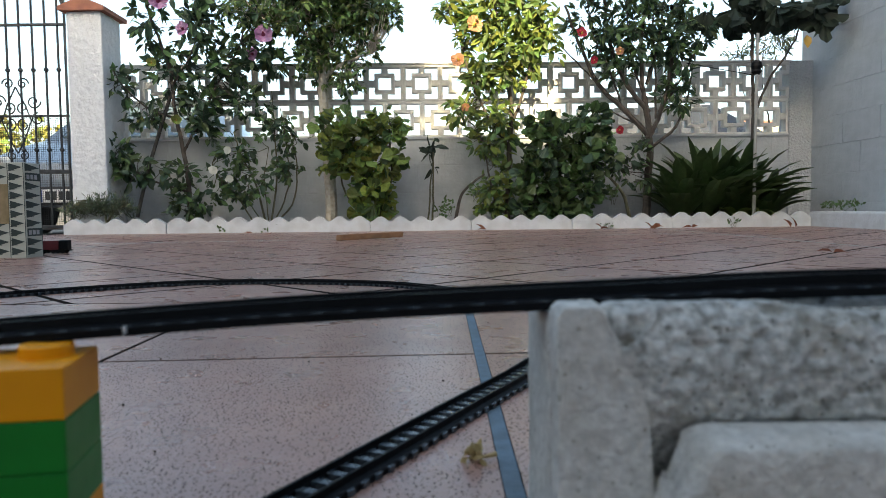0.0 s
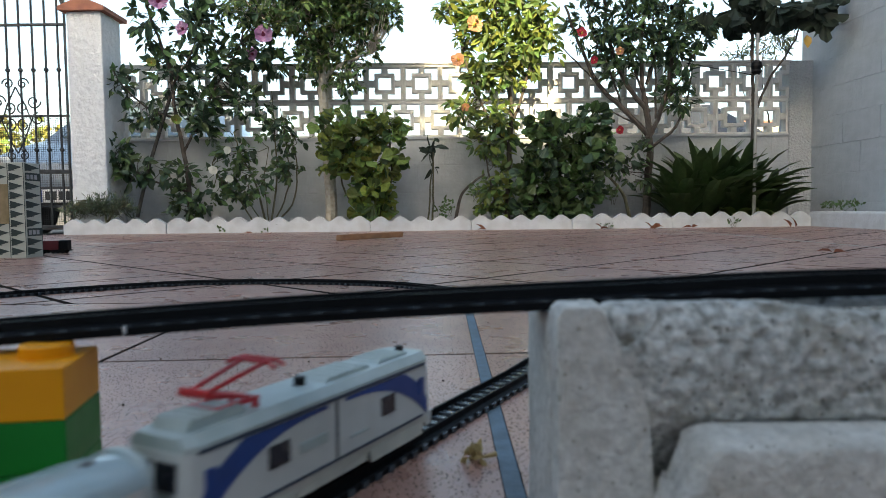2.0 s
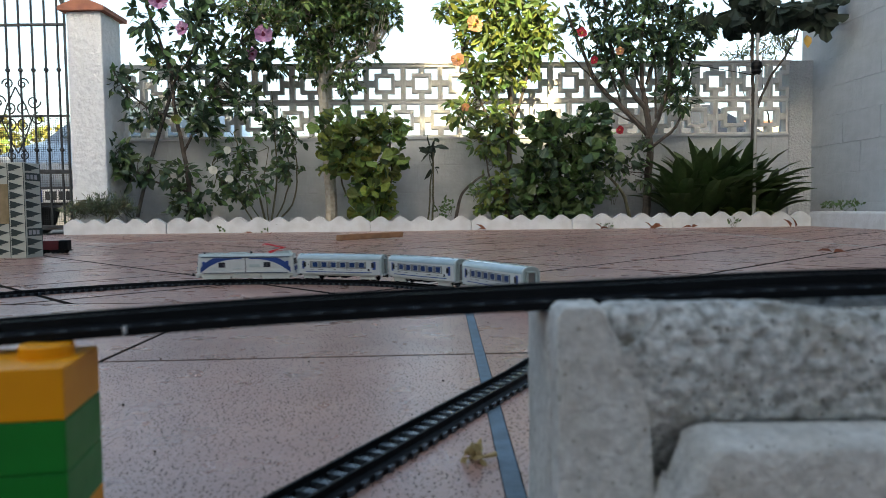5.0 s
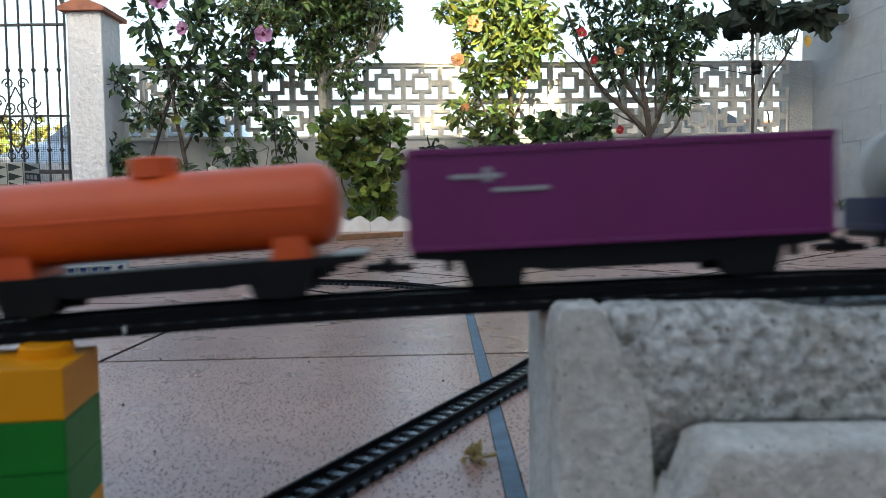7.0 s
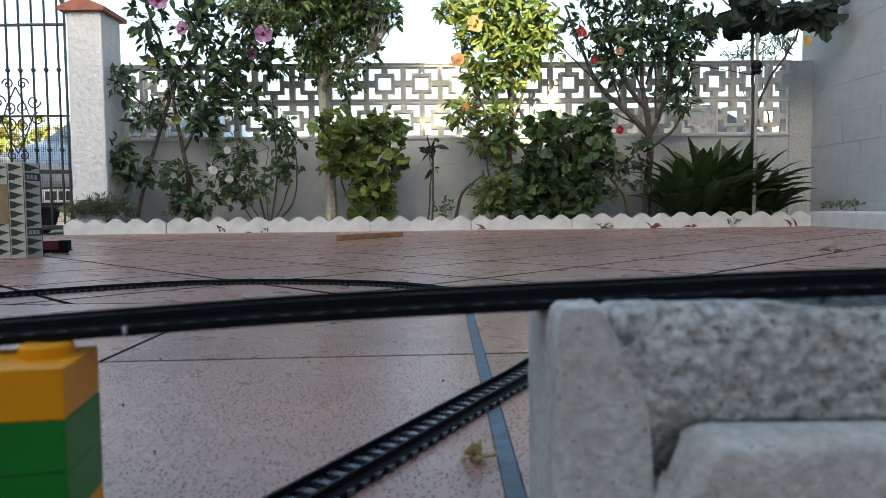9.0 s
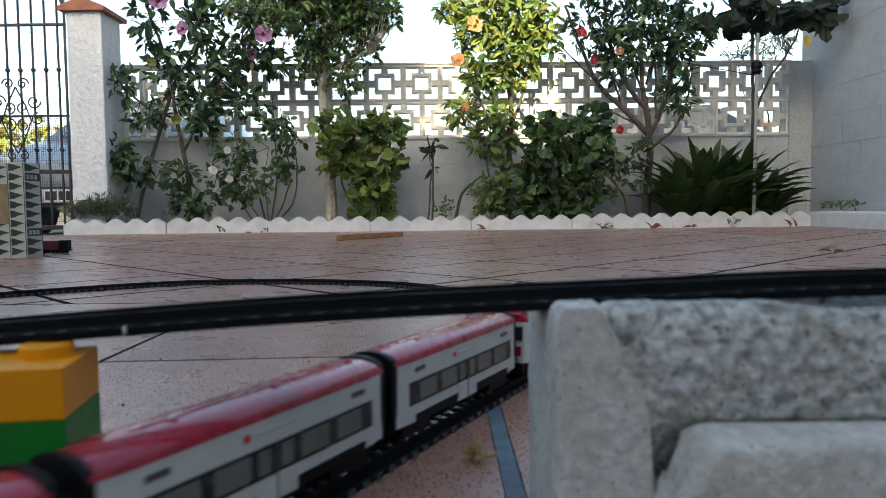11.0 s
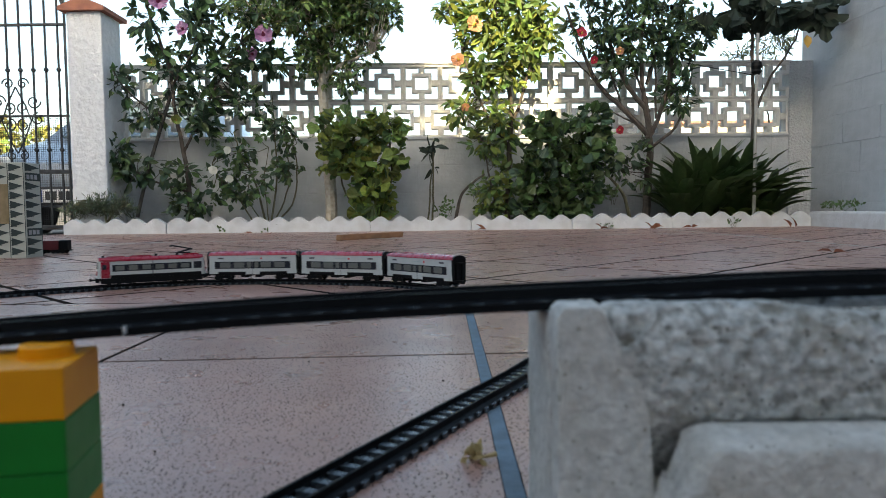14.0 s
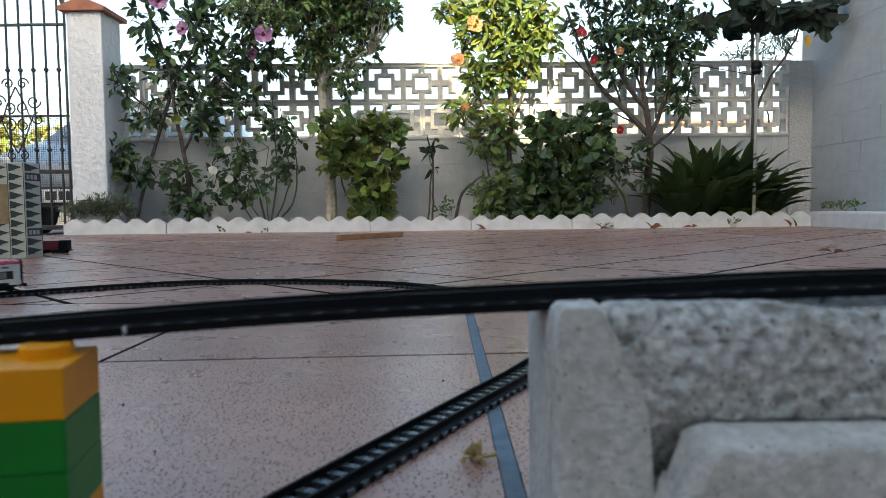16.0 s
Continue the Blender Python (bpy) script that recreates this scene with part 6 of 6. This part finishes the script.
car(pose(-3.13, 6.0, -0.06), C_body, "parked silver-blue car facing the gate")
C_white = mat("white_van_paint", (0.7, 0.7, 0.7), None, 5, 0.3, coat=0.5)

# low buildings and trees far across the street
M_far = mat("sunlit_cream_render", (0.70, 0.62, 0.48), (0.62, 0.55, 0.42), 2, 0.9)
M_farroof = mat("far_roof_tile", (0.42, 0.2, 0.12), None, 6, 0.9)


def house(x, y, w, d, h, label):
    root = thing("house", label, "house", pose(x, y, -0.06), group="houses across the street")
    bm = bmesh.new()
    box(bm, (-w / 2, 0, 0), (w / 2, d, h))
    part("wall", bm, M_far, root)
    bm = bmesh.new()
    prism(bm, [(-0.3, h), (d + 0.3, h), (d / 2, h + 0.6)], -w / 2 - 0.2, w / 2 + 0.2, 0)
    part("roof", bm, M_farroof, root)
    for k in range(int(w // 2)):
        xx = -w / 2 + 1 + 2 * k
        win = bmesh.new()
        box(win, (xx - 0.45, -0.03, 0.9), (xx + 0.45, 0.05, 1.9))
        wd = part("window", win, C_white, root)
        win = bmesh.new()
        box(win, (xx - 0.38, -0.05, 0.97), (xx + 0.38, -0.031, 1.83))
        part("pane", win, C_glass, wd)


house(13.5, 30, 13, 8, 3.6, "cream house across the street")
moving_car = car(pose(0, 0, 0), mat("dark_grey_car_paint", (0.03, 0.035, 0.045), None, 5, 0.3, coat=0.8), "dark car driving slowly along the street")
house(-26, 70, 16, 8, 3.2, "low cream house far behind the gate")
L_sun = leafmat("sunlit_far_foliage", (0.20, 0.20, 0.05), k=0.3)
for k, (x, y, w, h, n) in enumerate(((-14.5, 24, 2.2, 3.2, 900), (-18.5, 25, 1.8, 2.6, 700), (-10.2, 26, 1.6, 2.4, 600), (-4.5, 34, 2.0, 2.9, 700))):
    plant("street_tree", "yellow-green sunlit tree across the street", "tree", 60 + k,
          [(0.12, 0.05, [(x, y, -0.06), (x + 0.1, y, h * 0.4), (x, y, h * 0.7)])],
          [((x, y, h * 0.72), (w, w * 0.8, h * 0.32), n), ((x - w * 0.5, y, h * 0.5), (w * 0.6, w * 0.5, h * 0.2), n // 3), ((x + w * 0.6, y, h * 0.55), (w * 0.5, w * 0.5, h * 0.2), n // 3)], [(L_sun, 0.7), (L_light, 0.3)], 0.3, twigs=False, aspect=0.6)


# ---- small things on the patio ----
M_card = mat("printed_cardboard", (0.50, 0.50, 0.42), (0.44, 0.44, 0.37), 20, 0.7)
M_print = mat("dark_green_print", (0.035, 0.05, 0.045), None, 20, 0.7)
M_brownprint = mat("brown_food_print", (0.34, 0.24, 0.13), (0.22, 0.16, 0.07), 30, 0.7)
carton = thing("carton_box", "pale printed carton with dark triangle pattern", "carton", pose(-1.319, 2.246, 0))
bm = bmesh.new()
box(bm, (-0.30, 0, 0.0), (0.0, 0.09, 0.303), 0.002)
part("box", bm, M_card, carton)
bm = bmesh.new()
box(bm, (-0.30, -0.0016, 0.11), (-0.052, 0.001, 0.235))
part("picture_panel", bm, M_brownprint, carton, "brown picture panel")


def card_column(face, u0, u1, label_rows, bare=()):
    """One printed column of triangles on a face of the carton; u runs along the face."""
    for r in range(10):
        z0 = 0.008 + 0.0295 * r
        if r in bare:
            continue
        bm = bmesh.new()
        if r in label_rows:
            box(bm, (u0 + 0.004, -0.0020, z0 + 0.002), (u1, 0.0005, z0 + 0.027), 0, face)
            lab = part("label_panel", bm, M_print, carton, "dark label")
            for k in range(3):
                bm = bmesh.new()
                w = (u1 - u0) / 4
                box(bm, (u0 + 0.008 + w * k, -0.0028, z0 + 0.007), (u0 + 0.008 + w * (k + 0.7), -0.0019, z0 + 0.021), 0, face)
                part("label_bar", bm, P_letter, lab)
            continue
        first = len(bm.verts)
        prism(bm, [(u0 + 0.003, z0 + 0.002), (u1 - 0.003, z0 + 0.0145), (u0 + 0.003, z0 + 0.027)][:: (1 if r % 2 else 1)], -0.0012, 0.0005, 1)
        for q in range(3):
            zz = z0 + 0.004 + 0.007 * q
            box(bm, (u0 + 0.001, -0.0016, zz), (u0 + (u1 - u0) * 0.45, -0.0011, zz + 0.002), 0)
        bmesh.ops.transform(bm, matrix=face, verts=bm.verts[:])
        part("triangle", bm, M_print, carton)
    bm = bmesh.new()
    box(bm, (u1 - 0.0008, -0.0010, 0.002), (u1 + 0.0008, 0.0005, 0.302), 0, face)
    part("print_line", bm, M_print, carton)


card_column(Matrix(), -0.050, -0.002, (), ())
card_column(Matrix(), -0.100, -0.052, (), (4, 5, 6, 7))
card_column(Matrix(), -0.150, -0.102, (), (4, 5, 6, 7))
card_column(pose(0, 0, 0, 0, 0, 90), 0.002, 0.088, (2, 8))

toy = thing("toy_mine_wagon", "small dark red toy wagon by the carton", "toy wagon", pose(-1.375, 2.49, 0, 0, 0, 1))
bm = bmesh.new()
box(bm, (-0.06, -0.016, 0.013), (0.030, 0.016, 0.045), 0.002)
part("body", bm, mat("dull_red_plastic", (0.16, 0.02, 0.025), None, 30, 0.5), toy)
bm = bmesh.new()
box(bm, (0.030, -0.017, 0.012), (0.062, 0.017, 0.047), 0.006)
part("end", bm, P_black, toy)
bm = bmesh.new()
box(bm, (-0.06, -0.012, 0.009), (0.066, 0.012, 0.014), 0.001)
part("underframe", bm, P_black, toy)
for x in (-0.04, -0.02, 0.012, 0.028, 0.044):
    bm = bmesh.new()
    for s in (-1, 1):
        rod(bm, (x, s * 0.012, 0.0085), (x, s * 0.0155, 0.0085), 0.0085, 14)
    part("wheel", bm, P_black, toy)

bm = bmesh.new()
box(bm, (-0.215, -0.016, 0), (0.215, 0.016, 0.026), 0.003)
bmesh.ops.subdivide_edges(bm, edges=[e for e in bm.edges if e.calc_length() > 0.2], cuts=12, use_grid_fill=True)
roughen(bm, 0.003, 30)
tagged(part("wooden_stick", bm, mat("split_wood", (0.34, 0.18, 0.09), (0.22, 0.12, 0.06), 30, 0.8, bump=0.003), None, m=pose(-0.345, 3.42, 0.001, 0, 0, 52)), "split piece of reddish wood lying on the tiles", "wood")

# a wilted yellow blossom, dry leaves and grit
M_dry = mat("dry_leaf", (0.28, 0.09, 0.04), (0.18, 0.06, 0.03), 40, 0.8)
M_wilt = mat("wilted_petal", (0.58, 0.44, 0.20), (0.45, 0.32, 0.14), 60, 0.7, transl=0.2)
bl = thing("wilted_blossom", "wilted yellow blossom lying on the tiles", "blossom", pose(0.0165, 0.396, 0.004))
rng = random.Random(5)
bm = bmesh.new()
for k in range(11):
    leaf(bm, Vector((rng.uniform(-0.004, 0.004), rng.uniform(-0.003, 0.003), 0)), (rnd_dir(rng) + Vector((-0.3, 0, 0.4))).normalized(), rnd_dir(rng), 0.010 * rng.uniform(0.7, 1.2), 0.007, 0.5, 0.4)
part("petals", bm, M_wilt, bl)
bm = bmesh.new()
tube(bm, [(0, 0, 0), (0.006, 0.001, -0.001), (0.013, 0, 0.001)], [0.0022, 0.001, 0.0015], 8)
part("stalk", bm, M_wilt, bl)
for k, at in enumerate(((1.29, 4.42, 0.03), (1.30, 4.36, 0.035), (2.60, 4.30, 0.06), (0.27, 4.48, 0.03), (1.02, 4.50, 0.03), (1.58, 4.5, 0.03), (2.22, 4.48, 0.035), (-1.03, 4.25, 0.012), (1.15, 2.06, 0.02), (-1.2, 4.4, 0.02))):
    rng = random.Random(k)
    bm = bmesh.new()
    for q in range(2 if at[2] < 0.05 else 5):
        leaf(bm, Vector((rng.uniform(-0.02, 0.02), rng.uniform(-0.01, 0.01), 0)), Vector((rng.uniform(-1, 1), rng.uniform(-0.3, 0.3), 0.4)).normalized(), Vector((0.2, -0.4, 1)).normalized(), at[2] * 2, at[2] * 1.1, 0.5, 0.5)
    bmesh.ops.solidify(bm, geom=bm.faces[:], thickness=0.0006)
    low_z = min(v.co.z for v in bm.verts)
    tagged(part("dry_leaf", bm, M_dry, None, m=pose(at[0], at[1], 0.0005 - low_z)), "curled reddish brown dry leaf on the floor", "leaf", "dry leaves")
bm = bmesh.new()
rng = random.Random(9)
for k in range(140):
    x, y = rng.uniform(-0.5, 0.6), rng.uniform(0.33, 1.08)
    r = rng.choice((0.0004, 0.0005, 0.0006, 0.0007, 0.0012))
    bmesh.ops.create_icosphere(bm, subdivisions=1, radius=r, matrix=pose(x, y, r * 0.5))
tagged(part("grit", bm, mat("dark_grit", (0.05, 0.04, 0.03), None, 40, 0.9), None), "dark grit and crumbs scattered on the tiles", "grit", kind="stuff")


# ---- what moves ----
def place_on(line, rows, t):
    ts, ss = zip(*rows)
    return float(np.interp(t, ts, ss))


S_REF = float(low.dist[np.argmin(np.abs(low.xyz[:, 1] - 0.35) + 9 * (np.abs(low.xyz[:, 0] + 0.065) > 0.1))])
BLUE = [(0, -1.05), (1.8, -0.115), (2.0, -0.004), (2.2, 0.110), (2.5, 0.250), (2.8, 0.402), (3.0, 0.499), (3.2, 0.592), (3.5, 0.738), (3.8, 0.868), (4.0, 0.954), (4.2, 1.036), (6.3, 1.967), (6.4, 2.014), (9.3, 3.35), (9.8, 3.42), (16.0, 3.42)]
RED = [(0, -1.95), (5.6, -1.95), (6.2, -1.80), (11.3, 0.466), (11.5, 0.549), (11.7, 0.637), (11.9, 0.726), (12.1, 0.822), (12.3, 0.899), (12.5, 0.971), (13.0, 1.170), (13.5, 1.368), (14.0, 1.571), (14.5, 1.787), (15.0, 2.004), (15.5, 2.216), (16.0, 2.443)]
FREIGHT = [(0, 0.9), (3.8, 0.9), (4.4, 1.02), (6.3, 2.119), (6.4, 2.176), (6.5, 2.232), (6.6, 2.290), (6.8, 2.402), (7.0, 2.521), (7.1, 2.583), (7.4, 2.767), (7.7, 2.955), (8.0, 3.137), (9.0, 3.74), (11.0, 4.95), (11.6, 5.2), (16.0, 5.2)]
BLUE, RED = ([(t, S_REF + s) for t, s in rows] for rows in (BLUE, RED))


def motions():
    # the car's nose points along the street, to the left of the yard
    for_car = [(0, 4.22), (11.6, 4.22), (12.4, 4.05), (13.1, 3.72), (14.0, 3.22), (14.6, 2.75), (16.0, 1.3)]
    walk(moving_car, [(t, pose(x - 3.95, 9.0, -0.06, 0, 0, -90)) for t, x in for_car])
    for train, line, rows in ((blue_train, low, BLUE), (red_train, low, RED), (freight_train, high, FREIGHT)):
        for car, off, base in train:
            walk(car, [(k * 0.1, line.car(place_on(line, rows, k * 0.1) - off, base, back=False)) for k in range(161)])


motions()
